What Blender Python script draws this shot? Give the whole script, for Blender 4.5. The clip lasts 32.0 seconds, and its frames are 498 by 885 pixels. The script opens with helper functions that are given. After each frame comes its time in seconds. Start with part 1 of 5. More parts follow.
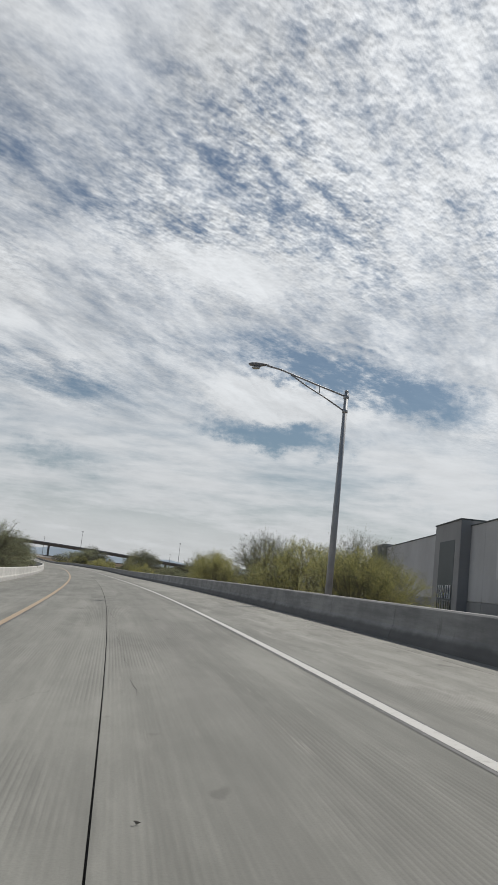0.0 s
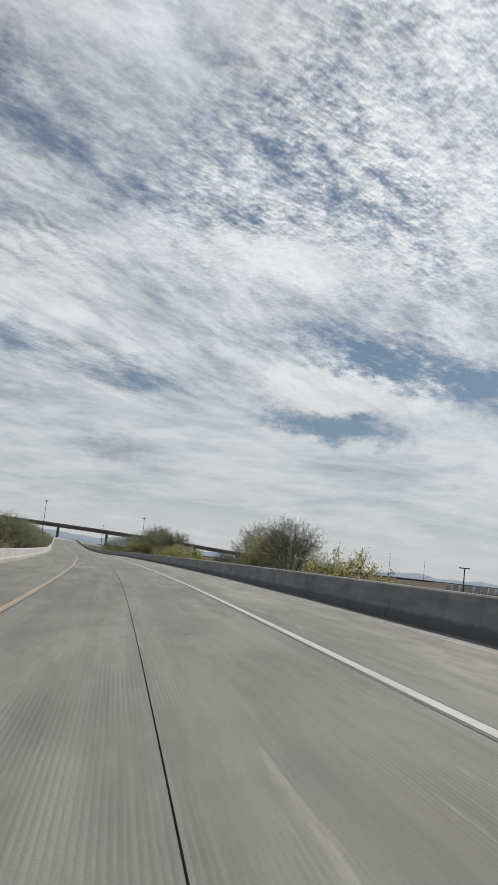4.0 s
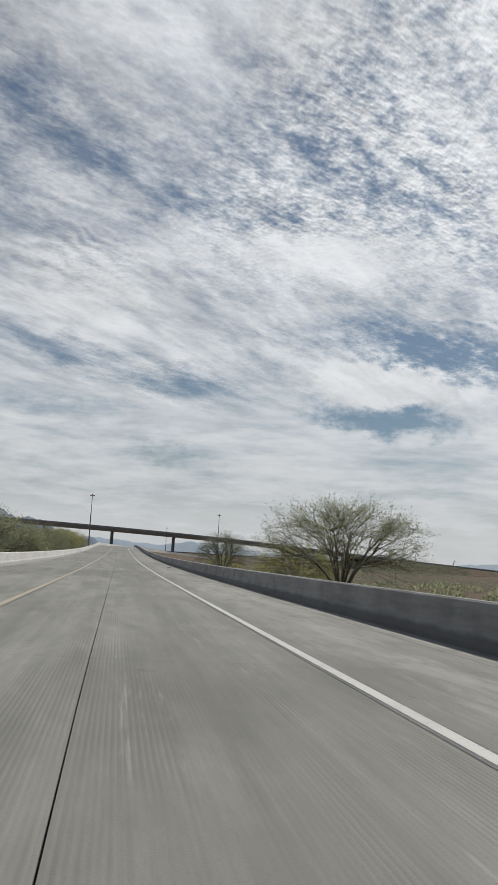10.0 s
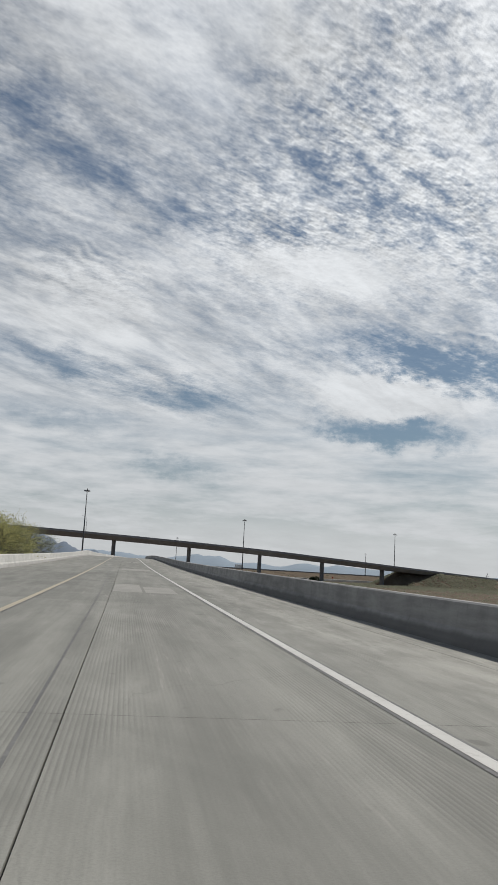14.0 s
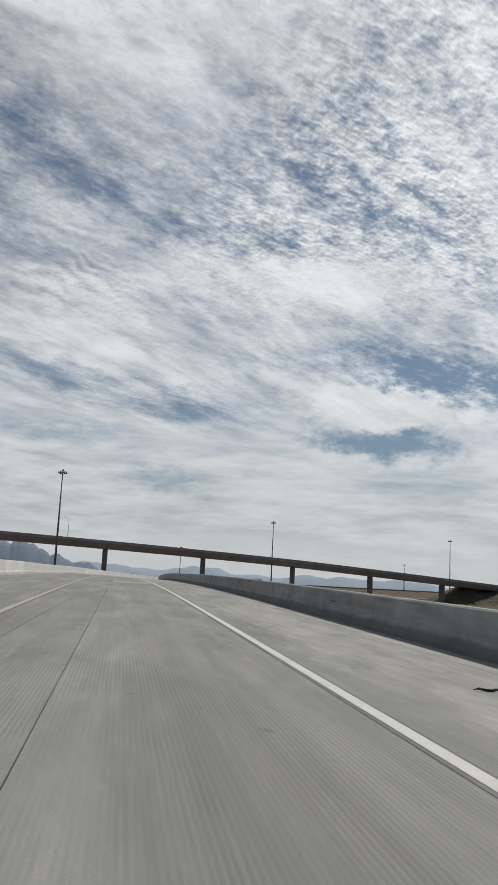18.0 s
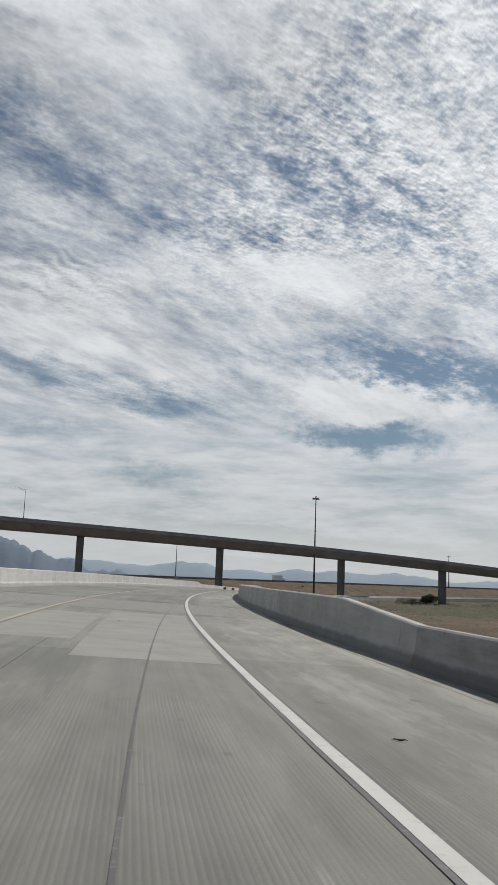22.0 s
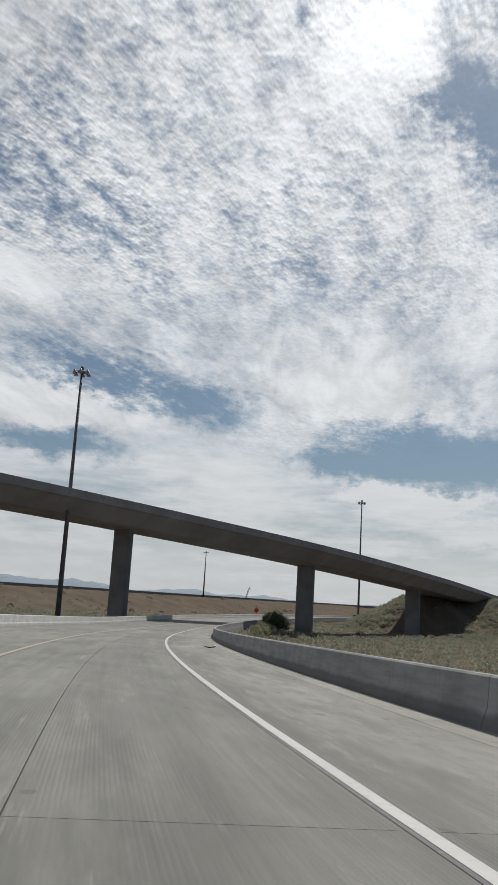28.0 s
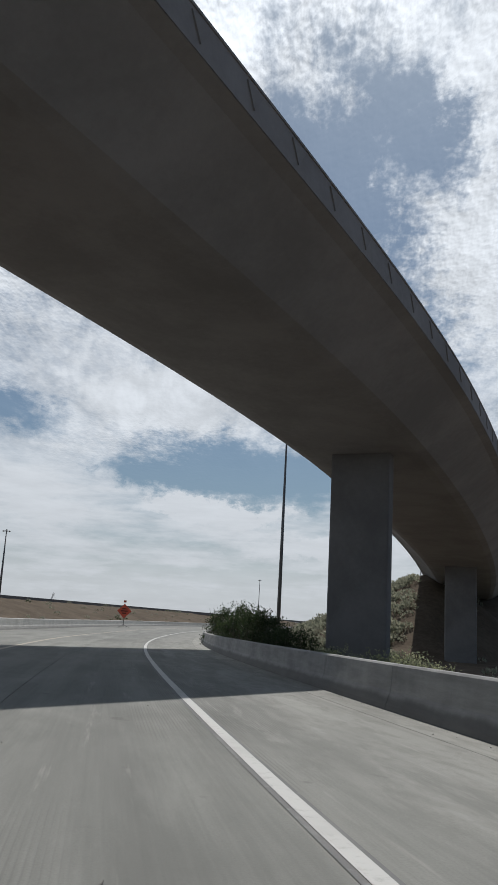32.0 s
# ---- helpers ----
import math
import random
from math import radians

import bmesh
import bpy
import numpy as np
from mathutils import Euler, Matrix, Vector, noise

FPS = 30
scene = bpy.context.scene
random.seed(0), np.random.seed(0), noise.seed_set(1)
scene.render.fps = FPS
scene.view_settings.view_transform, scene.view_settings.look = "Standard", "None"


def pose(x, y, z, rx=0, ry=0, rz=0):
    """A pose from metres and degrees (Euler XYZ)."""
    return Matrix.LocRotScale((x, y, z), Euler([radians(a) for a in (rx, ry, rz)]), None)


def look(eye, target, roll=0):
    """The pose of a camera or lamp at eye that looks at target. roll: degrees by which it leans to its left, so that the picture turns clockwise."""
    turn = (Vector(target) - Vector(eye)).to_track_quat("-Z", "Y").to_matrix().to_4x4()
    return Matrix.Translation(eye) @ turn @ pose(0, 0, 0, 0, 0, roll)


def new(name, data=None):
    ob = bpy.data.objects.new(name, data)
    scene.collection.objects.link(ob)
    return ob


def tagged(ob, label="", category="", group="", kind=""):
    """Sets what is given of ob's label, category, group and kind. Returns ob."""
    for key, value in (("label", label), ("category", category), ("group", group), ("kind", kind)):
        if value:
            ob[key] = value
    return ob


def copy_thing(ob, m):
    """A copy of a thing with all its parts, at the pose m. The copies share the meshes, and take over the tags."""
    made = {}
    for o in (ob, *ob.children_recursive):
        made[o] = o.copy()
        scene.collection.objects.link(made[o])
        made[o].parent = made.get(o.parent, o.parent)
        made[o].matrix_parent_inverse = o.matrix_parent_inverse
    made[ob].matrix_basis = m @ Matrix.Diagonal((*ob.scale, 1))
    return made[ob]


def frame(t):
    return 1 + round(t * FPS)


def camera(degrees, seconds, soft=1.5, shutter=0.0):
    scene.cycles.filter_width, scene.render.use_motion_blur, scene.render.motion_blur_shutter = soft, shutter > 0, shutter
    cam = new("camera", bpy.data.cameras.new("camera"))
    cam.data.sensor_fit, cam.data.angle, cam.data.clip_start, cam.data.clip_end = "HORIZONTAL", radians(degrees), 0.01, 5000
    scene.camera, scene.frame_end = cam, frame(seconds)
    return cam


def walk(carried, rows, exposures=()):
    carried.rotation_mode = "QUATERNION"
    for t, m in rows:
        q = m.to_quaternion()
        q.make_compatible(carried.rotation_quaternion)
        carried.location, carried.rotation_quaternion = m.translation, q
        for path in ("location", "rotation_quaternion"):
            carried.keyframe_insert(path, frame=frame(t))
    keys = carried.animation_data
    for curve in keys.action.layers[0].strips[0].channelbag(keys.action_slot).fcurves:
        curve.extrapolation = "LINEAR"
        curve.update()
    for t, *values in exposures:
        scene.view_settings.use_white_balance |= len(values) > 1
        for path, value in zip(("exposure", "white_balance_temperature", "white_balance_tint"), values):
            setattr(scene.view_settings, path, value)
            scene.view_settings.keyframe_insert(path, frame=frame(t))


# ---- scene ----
LENS = 33.4
cam = camera(LENS, 32.0)
EXPO = 0.0
PATH = [  # seconds, place, then tilt, lean and turn in degrees
    (0.0, 0.00, -0.00, 1.100, 9.28, -6.17, -16.92),
    (0.5, 2.01, 15.20, 1.031, 9.08, -6.26, -16.33),
    (1.0, 3.85, 30.39, 0.947, 8.96, -6.33, -15.81),
    (1.5, 5.54, 45.57, 0.849, 8.85, -6.31, -15.22),
    (2.0, 7.09, 60.75, 0.741, 8.71, -6.28, -14.71),
    (2.5, 8.50, 75.95, 0.636, 8.60, -6.35, -14.20),
    (3.0, 9.79, 91.16, 0.537, 8.50, -6.20, -13.64),
    (3.5, 10.96, 106.39, 0.444, 8.34, -6.16, -13.20),
    (4.0, 12.00, 121.67, 0.387, 8.20, -6.15, -12.78),
    (4.5, 12.93, 136.97, 0.361, 8.07, -6.17, -12.37),
    (5.0, 13.73, 152.31, 0.344, 7.98, -6.18, -11.94),
    (5.5, 14.42, 167.69, 0.310, 7.94, -6.14, -11.45),
    (6.0, 14.99, 183.10, 0.257, 7.95, -6.05, -10.90),
    (6.5, 15.46, 198.54, 0.207, 8.02, -6.06, -10.52),
    (7.0, 15.83, 214.01, 0.163, 7.98, -5.85, -10.21),
    (7.5, 16.11, 229.49, 0.124, 8.07, -5.61, -9.79),
    (8.0, 16.30, 244.98, 0.087, 8.20, -5.69, -9.48),
    (8.5, 16.41, 260.47, 0.042, 8.14, -5.52, -9.18),
    (9.0, 16.44, 275.95, -0.013, 8.09, -4.77, -8.87),
    (9.5, 16.43, 291.41, -0.076, 7.98, -3.51, -8.66),
    (10.0, 16.42, 306.85, -0.141, 7.93, -3.25, -8.65),
    (10.5, 16.40, 322.27, -0.197, 7.99, -3.18, -8.54),
    (11.0, 16.38, 337.66, -0.245, 8.02, -3.20, -8.51),
    (11.5, 16.35, 353.02, -0.279, 8.06, -3.01, -8.49),
    (12.0, 16.31, 368.38, -0.283, 8.13, -3.00, -8.54),
    (12.5, 16.26, 383.73, -0.247, 8.22, -3.05, -8.55),
    (13.0, 16.20, 399.09, -0.177, 8.44, -3.01, -8.48),
    (13.5, 16.13, 414.48, -0.081, 8.68, -3.08, -8.41),
    (14.0, 16.04, 429.88, 0.028, 8.79, -3.16, -8.40),
    (14.5, 15.96, 445.30, 0.150, 8.86, -3.11, -8.42),
    (15.0, 15.93, 460.75, 0.288, 9.05, -3.05, -8.44),
    (15.5, 15.94, 476.21, 0.444, 9.35, -2.97, -8.48),
    (16.0, 15.98, 491.69, 0.631, 9.61, -2.90, -8.51),
    (16.5, 16.00, 507.18, 0.862, 9.71, -2.86, -8.55),
    (17.0, 16.01, 522.68, 1.138, 9.64, -2.87, -8.59),
    (17.5, 16.03, 538.17, 1.429, 9.58, -2.89, -8.65),
    (18.0, 16.06, 553.66, 1.718, 9.59, -2.85, -8.69),
    (18.5, 16.07, 569.13, 1.982, 9.66, -2.86, -8.75),
    (19.0, 16.05, 584.58, 2.209, 9.64, -2.72, -8.76),
    (19.5, 16.00, 600.01, 2.396, 9.57, -2.91, -8.80),
    (20.0, 15.96, 615.44, 2.541, 9.51, -2.87, -8.85),
    (20.5, 15.96, 630.88, 2.645, 9.49, -2.89, -8.88),
    (21.0, 16.07, 646.33, 2.711, 9.42, -2.85, -8.96),
    (21.5, 16.32, 661.80, 2.742, 9.32, -2.72, -9.06),
    (22.0, 16.75, 677.30, 2.742, 9.27, -2.20, -9.68),
    (22.5, 17.46, 692.82, 2.720, 9.27, -2.30, -10.62),
    (23.0, 18.55, 708.38, 2.686, 9.45, -1.98, -11.91),
    (23.5, 20.04, 723.95, 2.632, 9.44, -2.00, -13.50),
    (24.0, 21.93, 739.52, 2.552, 10.19, -2.04, -15.16),
    (24.5, 24.20, 755.05, 2.448, 10.29, -2.42, -16.64),
    (25.0, 26.87, 770.53, 2.318, 10.41, -2.45, -18.60),
    (25.5, 29.93, 785.93, 2.158, 10.51, -2.15, -21.18),
    (26.0, 33.27, 801.29, 1.988, 10.61, -2.22, -23.61),
    (26.5, 36.93, 816.60, 1.803, 10.69, -2.60, -25.89),
    (27.0, 41.12, 831.79, 1.570, 10.74, -3.05, -28.02),
    (27.5, 46.02, 846.79, 1.258, 10.77, -3.33, -30.01),
    (28.0, 51.68, 861.61, 0.860, 10.78, -3.39, -31.86),
    (28.5, 57.83, 876.28, 0.427, 10.82, -3.44, -33.80),
    (29.0, 64.45, 890.73, -0.016, 10.81, -3.35, -35.81),
    (29.5, 71.50, 904.87, -0.452, 10.81, -3.29, -37.68),
    (30.0, 78.88, 918.66, -0.879, 10.80, -2.96, -39.41),
    (30.5, 86.52, 932.07, -1.308, 10.76, -2.74, -41.02),
    (31.0, 94.37, 945.06, -1.700, 11.15, -2.91, -42.62),
    (31.5, 102.41, 957.65, -1.969, 11.86, -3.09, -44.11),
    (32.0, 110.67, 969.80, -2.080, 12.23, -3.18, -45.38),
]
walk(cam, [(t, pose(x, y, z, 90 + tilt, lean, turn)) for t, x, y, z, tilt, lean, turn in PATH],
     exposures=[(0, EXPO, 6500, 10), (25.5, EXPO - 0.03, 6500, 10), (29, EXPO - 0.06, 6420, 10), (32, EXPO - 0.08, 6220, 10)])

# ---- world, sun ----
SUN_ELEV, SUN_AZ = radians(55.0), radians(55.0)   # azimuth clockwise from +y
SUN_WAY = Vector((math.sin(SUN_AZ) * math.cos(SUN_ELEV), math.cos(SUN_AZ) * math.cos(SUN_ELEV), math.sin(SUN_ELEV)))


class Nodes:
    """A small builder for node trees."""

    def __init__(self, tree):
        self.tree = tree
        tree.nodes.clear()

    def add(self, kind, inputs=None, op="", mode=""):
        n = self.tree.nodes.new(kind)
        if op:
            n.operation = op
        if mode:
            n.interpolation_type = mode
        for k, v in (inputs or {}).items():
            s = n.inputs[k]
            if hasattr(v, "is_output"):
                self.tree.links.new(v, s)
            else:
                s.default_value = v
        return n

    def math(self, op, a, b=0.0, c=0.0):
        return self.add("ShaderNodeMath", {0: a, 1: b, 2: c}, op).outputs[0]

    def vec(self, op, a, b=(0, 0, 0)):
        return self.add("ShaderNodeVectorMath", {0: a, 1: b}, op)

    def noise(self, vector, scale, detail=4.0, rough=0.55, dist=0.0):
        return self.add("ShaderNodeTexNoise", {"Vector": vector, "Scale": scale, "Detail": detail, "Roughness": rough, "Distortion": dist}).outputs[0]

    def ramp(self, fac, lo, hi, a=0.0, b=1.0):
        return self.add("ShaderNodeMapRange", {0: fac, 1: lo, 2: hi, 3: a, 4: b}, "", "SMOOTHSTEP").outputs[0]

    def mix(self, fac, a, b, blend="MIX"):
        n = self.add("ShaderNodeMix")
        n.data_type, n.blend_type = "RGBA", blend
        for s, v in ((n.inputs[0], fac), (n.inputs[6], a), (n.inputs[7], b)):
            if hasattr(v, "is_output"):
                self.tree.links.new(v, s)
            else:
                s.default_value = (*v, 1.0) if isinstance(v, tuple) and len(v) == 3 else v
        return n.outputs[2]


def build_sky():
    world = bpy.data.worlds.new("sky")
    scene.world = world
    world.use_nodes = True
    n = Nodes(world.node_tree)
    air = n.add("ShaderNodeTexSky")
    air.sky_type, air.sun_disc, air.sun_elevation, air.sun_rotation = "NISHITA", False, SUN_ELEV, SUN_AZ
    air.air_density, air.dust_density, air.ozone_density = 1.0, 1.2, 1.5
    way = n.add("ShaderNodeTexCoord").outputs["Generated"]
    xyz = n.add("ShaderNodeSeparateXYZ", {0: way})
    # a thin cloud sheet overhead: the direction projected on to a level plane
    up = n.math("ADD", n.math("MAXIMUM", xyz.outputs[2], 0.0), 0.09)
    px, py = n.math("DIVIDE", xyz.outputs[0], up), n.math("DIVIDE", xyz.outputs[1], up)

    def turned(angle, kx, ky, seed):
        ca, sa = math.cos(angle), math.sin(angle)
        a = n.math("ADD", n.math("MULTIPLY", px, ca * kx), n.math("MULTIPLY", py, sa * kx))
        b = n.math("SUBTRACT", n.math("MULTIPLY", py, ca * ky), n.math("MULTIPLY", px, sa * ky))
        return n.add("ShaderNodeCombineXYZ", {0: a, 1: b, 2: seed}).outputs[0]

    # compass angle and height over the horizon, in degrees, with ragged warping
    az = n.math("MULTIPLY", n.math("ARCTAN2", xyz.outputs[0], xyz.outputs[1]), 57.2958)
    el = n.math("MULTIPLY", n.math("ARCSINE", xyz.outputs[2]), 57.2958)
    sky_at = n.add("ShaderNodeCombineXYZ", {0: az, 1: n.math("MULTIPLY", el, 1.6), 2: 0.0}).outputs[0]
    tear = n.add("ShaderNodeTexNoise", {"Vector": sky_at, "Scale": 0.26, "Detail": 7.0, "Roughness": 0.72}).outputs[1]
    ragged = n.vec("ADD", sky_at, n.vec("MULTIPLY", n.vec("SUBTRACT", tear, (0.5, 0.5, 0.5)).outputs[0], (11.0, 7.0, 0.0)).outputs[0]).outputs[0]

    roll = n.add("ShaderNodeTexNoise", {"Vector": sky_at, "Scale": 0.2, "Detail": 2.0, "Roughness": 0.5}).outputs[1]
    gentle = n.vec("ADD", sky_at, n.vec("MULTIPLY", n.vec("SUBTRACT", roll, (0.5, 0.5, 0.5)).outputs[0], (8.0, 6.0, 0.0)).outputs[0]).outputs[0]

    def bank(u, v, ru, rv, tilt=0.0, src=None):
        """1 in the middle of an oval cloud bank or gap, 0 outside; all in degrees of the sky."""
        m = n.add("ShaderNodeMapping", {0: src or ragged, 1: (u, v * 1.6, 0.0), 2: (0.0, 0.0, radians(tilt)), 3: (ru, rv * 1.6, 1.0)})
        m.vector_type = "TEXTURE"
        return n.ramp(n.vec("LENGTH", m.outputs[0]).outputs["Value"], 0.0, 1.1, 1.0, 0.0)

    def total(pairs):
        out = None
        for amount, where in pairs:
            term = n.math("MULTIPLY", where, amount)
            out = term if out is None else n.math("ADD", out, term)
        return out

    streak = turned(STREAK, 0.5, 1.0, 3.7)
    soft = n.noise(streak, 1.5, 3.0, 0.5, 0.5)
    mid = n.noise(streak, 5.0, 5.0, 0.58, 0.5)
    fibre = n.noise(turned(radians(52), 0.3, 1.0, 4.4), 11.0, 5.0, 0.62, 0.3)
    puff_at = turned(STREAK, 0.6, 1.0, 1.3)
    cell = n.noise(puff_at, 42.0, 3.5, 0.6, 0.1)
    lump = n.noise(turned(STREAK, 0.5, 1.0, 8.2), 15.0, 4.0, 0.6, 0.12)
    cell_lit = n.noise(n.vec("ADD", puff_at, (0.005, 0.002, 0.0)).outputs[0], 42.0, 3.5, 0.6, 0.1)
    sheet = n.noise(n.add("ShaderNodeMapping", {0: sky_at, 2: (0.0, 0.0, radians(-6)), 3: (0.1, 0.34, 1.0)}).outputs[0], 1.0, 6.0, 0.58, 0.15)
    # billows in short trains
    wave_at = n.add("ShaderNodeMapping", {0: gentle, 2: (0.0, 0.0, radians(28))}).outputs[0]
    wave = n.add("ShaderNodeTexWave", {"Vector": wave_at, "Scale": 0.235, "Distortion": 3.0, "Detail": 3.0, "Detail Scale": 0.9, "Detail Roughness": 0.62})
    wave.wave_type, wave.bands_direction = "BANDS", "Y"
    train = n.math("MINIMUM", total(((1.0, bank(-5.5, 19.0, 7.0, 3.8, -18)), (1.0, bank(22.0, 15.6, 5.5, 1.6, -14)), (0.6, bank(6.5, 17.8, 4.5, 1.4, -14)), (0.5, bank(27.0, 13.2, 5.0, 1.4, -8)))), 1.0)
    high = n.ramp(el, 7.5, 14.0)
    celled = n.math("MULTIPLY", high, n.ramp(n.math("ADD", az, n.math("MULTIPLY", n.math("SUBTRACT", el, 25.0), -0.45)), 0.0, 13.0, 0.3, 1.0))
    celled = n.math("MULTIPLY", celled, n.ramp(el, 16.0, 25.0, 0.2, 1.0))
    smooth = total(((1.0, bank(13.5, 20.6, 9.0, 2.4, -4)), (1.0, bank(17.3, 12.5, 7.5, 1.9, -5)), (0.8, bank(-4.0, 16.0, 9.0, 2.6, -14)), (0.8, bank(38.0, 14.6, 8.0, 2.4, -12)), (0.5, bank(39.0, 36.0, 6.0, 4.0))))
    celled = n.math("MULTIPLY", celled, n.math("MAXIMUM", n.math("SUBTRACT", 1.0, n.math("MULTIPLY", smooth, 0.8)), 0.15))
    celled = n.math("MULTIPLY", celled, n.ramp(n.math("ADD", n.math("MULTIPLY", soft, 0.6), n.math("MULTIPLY", mid, 0.4)), 0.4, 0.58, 1.15, 0.65))
    ripple = total(((0.9, bank(21.0, 14.6, 12.0, 2.6, -14)), (0.8, bank(40.0, 11.0, 14.0, 3.5, -4)), (0.5, bank(1.0, 12.0, 12.0, 3.0, -8)), (0.55, bank(-4.0, 19.0, 10.0, 4.5, -16))))
    celled = n.math("MAXIMUM", celled, n.math("MULTIPLY", ripple, 0.75))
    near_cover = total(((0.55, soft), (0.55, mid), (0.3, fibre), (1.0, n.math("MULTIPLY", n.math("SUBTRACT", cell, 0.5), n.math("MULTIPLY", celled, 1.3))),
                        (1.0, n.math("MULTIPLY", n.math("SUBTRACT", lump, 0.5), n.math("ADD", n.math("MULTIPLY", celled, 0.9), 0.25)))))
    wisp = n.noise(n.add("ShaderNodeMapping", {0: sky_at, 2: (0.0, 0.0, radians(-5)), 3: (0.34, 1.0, 1.0)}).outputs[0], 1.0, 6.0, 0.62, 0.1)
    far_cover = total(((1.1, sheet), (0.35, wisp), (1.0, 0.0)))
    cover = n.add("ShaderNodeMix", {0: high, 2: far_cover, 3: near_cover}).outputs[0]
    banks = (
        # gaps that show blue
        (-0.22, bank(-9.6, 29.0, 3.0, 3.0, -40)), (-0.16, bank(-4.5, 26.3, 5.5, 1.6, -22)), (-0.16, bank(1.5, 23.8, 4.5, 1.4, -20)), (-0.18, bank(12.0, 26.4, 9.5, 2.6, -27)), (-0.2, bank(19.5, 23.0, 4.5, 1.8, -20)),
        (-0.5, bank(20.5, 14.8, 11.0, 2.0, -14)), (-0.66, bank(17.9, 9.7, 6.6, 1.5, -5)), (-0.24, bank(3.6, 11.5, 6.0, 1.2, -8)), (-0.24, bank(-5.5, 13.4, 6.0, 1.2, -10)), (-0.2, bank(2.6, 6.8, 5.5, 1.0, -4)),
        (-0.18, bank(-4.0, 9.4, 6.0, 1.2, -4)), (-0.4, bank(28.0, 13.0, 6.0, 1.7, -8)), (-0.95, bank(50.0, 30.5, 5.5, 8.0, 35)), (-0.9, bank(56.0, 33.0, 5.5, 7.0, 35)), (-0.55, bank(54.0, 21.0, 6.0, 9.0, 20)), (-0.85, bank(45.0, 10.0, 12.5, 2.9, -3)), (-0.5, bank(56.0, 11.0, 9.0, 3.0)), (-0.45, bank(38.0, 9.6, 5.0, 1.2, -4)), (-0.5, bank(53.0, 15.5, 6.0, 3.0, 10)), (-0.16, bank(35.5, 21.5, 5.5, 3.0, -30)),
        # thicker white sheets
        (0.62, bank(17.6, 12.4, 7.5, 1.7, -5)), (0.3, bank(13.5, 20.8, 10.0, 2.8, -4)), (0.26, bank(-4.0, 17.5, 8.0, 3.6, -14)), (0.5, bank(38.5, 14.6, 7.5, 2.2, -12)), (0.85, bank(42.5, 7.4, 6.5, 0.85, -3)), (0.25, bank(30.0, 7.0, 5.0, 2.2, -10)), (0.4, bank(50.0, 5.2, 8.0, 0.9)),
        (0.5, bank(39.0, 36.5, 8.0, 5.0)), (0.4, bank(62.0, 26.0, 5.0, 9.0)), (0.35, bank(56.5, 15.0, 4.0, 2.5)), (0.2, bank(10.0, 34.0, 5.0, 2.0, -30)), (-0.16, bank(3.0, 31.0, 9.0, 3.2, -30)), (-0.1, bank(0.0, 35.5, 9.0, 3.0, -30)))
    cover = n.math("ADD", cover, total(banks))
    cover = n.math("ADD", cover, n.math("MULTIPLY", n.math("SUBTRACT", wave.outputs[1], 0.6), n.math("MULTIPLY", n.math("MULTIPLY", train, n.ramp(lump, 0.42, 0.58)), 0.3)))
    # the sheet thins out behind and overhead
    cover = n.math("ADD", cover, n.ramp(xyz.outputs[1], -0.3, 0.35, -1.0, 0.0))
    cover = n.math("ADD", cover, n.ramp(xyz.outputs[2], 0.66, 0.9, 0.0, -0.9))
    thick = n.ramp(cover, COVER_LO, COVER_HI, 0.09, 1.0)
    thick = n.math("MAXIMUM", thick, n.ramp(xyz.outputs[2], 0.03, 0.13, 0.9, 0.0))
    # bright towards the sun, duller away from it; lit edges and grey bellies
    near = n.vec("DOT_PRODUCT", way, tuple(SUN_WAY)).outputs["Value"]
    glow = n.math("ADD", n.math("POWER", n.math("MAXIMUM", near, 0.0), 40.0), n.math("MULTIPLY", bank(39.5, 37.5, 9.0, 7.0, 0.0, sky_at), 0.5))
    lum = n.math("ADD", n.math("MULTIPLY", glow, 5.0), n.math("MULTIPLY", n.ramp(near, 0.45, 0.98, CLOUD_LO, CLOUD_HI), n.ramp(el, 2.0, 12.0, 0.94, 1.04)))
    relief = n.math("MULTIPLY", n.math("SUBTRACT", cell, cell_lit), n.math("MULTIPLY", celled, 1.5))
    belly = n.add("ShaderNodeMix", {0: high, 2: n.math("ADD", n.math("MULTIPLY", wisp, 0.22), 0.43), 3: n.math("ADD", n.math("MULTIPLY", fibre, 0.45), n.math("MULTIPLY", mid, 0.55))}).outputs[0]
    dull = n.math("MULTIPLY", n.math("SUBTRACT", wave.outputs[1], 0.75), n.math("MULTIPLY", train, 0.13))
    shade = total(((1.0, n.ramp(belly, 0.34, 0.64, 0.8, 1.08)), (1.0, relief), (1.0, dull), (0.1, n.math("MINIMUM", smooth, 1.0)), (-0.15, bank(-8.0, 31.0, 12.0, 7.0, -30)), (-0.14, bank(13.0, 35.0, 13.0, 7.0, -30))))
    lum = n.math("MULTIPLY", lum, shade)
    white = n.mix(1.0, (0.945, 0.975, 1.0), n.add("ShaderNodeCombineXYZ", {0: lum, 1: lum, 2: lum}).outputs[0], "MULTIPLY")
    blue = n.mix(1.0, air.outputs[0], (SKY_GAIN * 0.81, SKY_GAIN * 0.975, SKY_GAIN * 1.04), "MULTIPLY")
    col = n.mix(n.math("MULTIPLY", thick, 0.96), blue, white)
    bg = n.add("ShaderNodeBackground", {"Color": col, "Strength": SKY_STRENGTH})
    n.add("ShaderNodeOutputWorld", {"Surface": bg.outputs[0]})


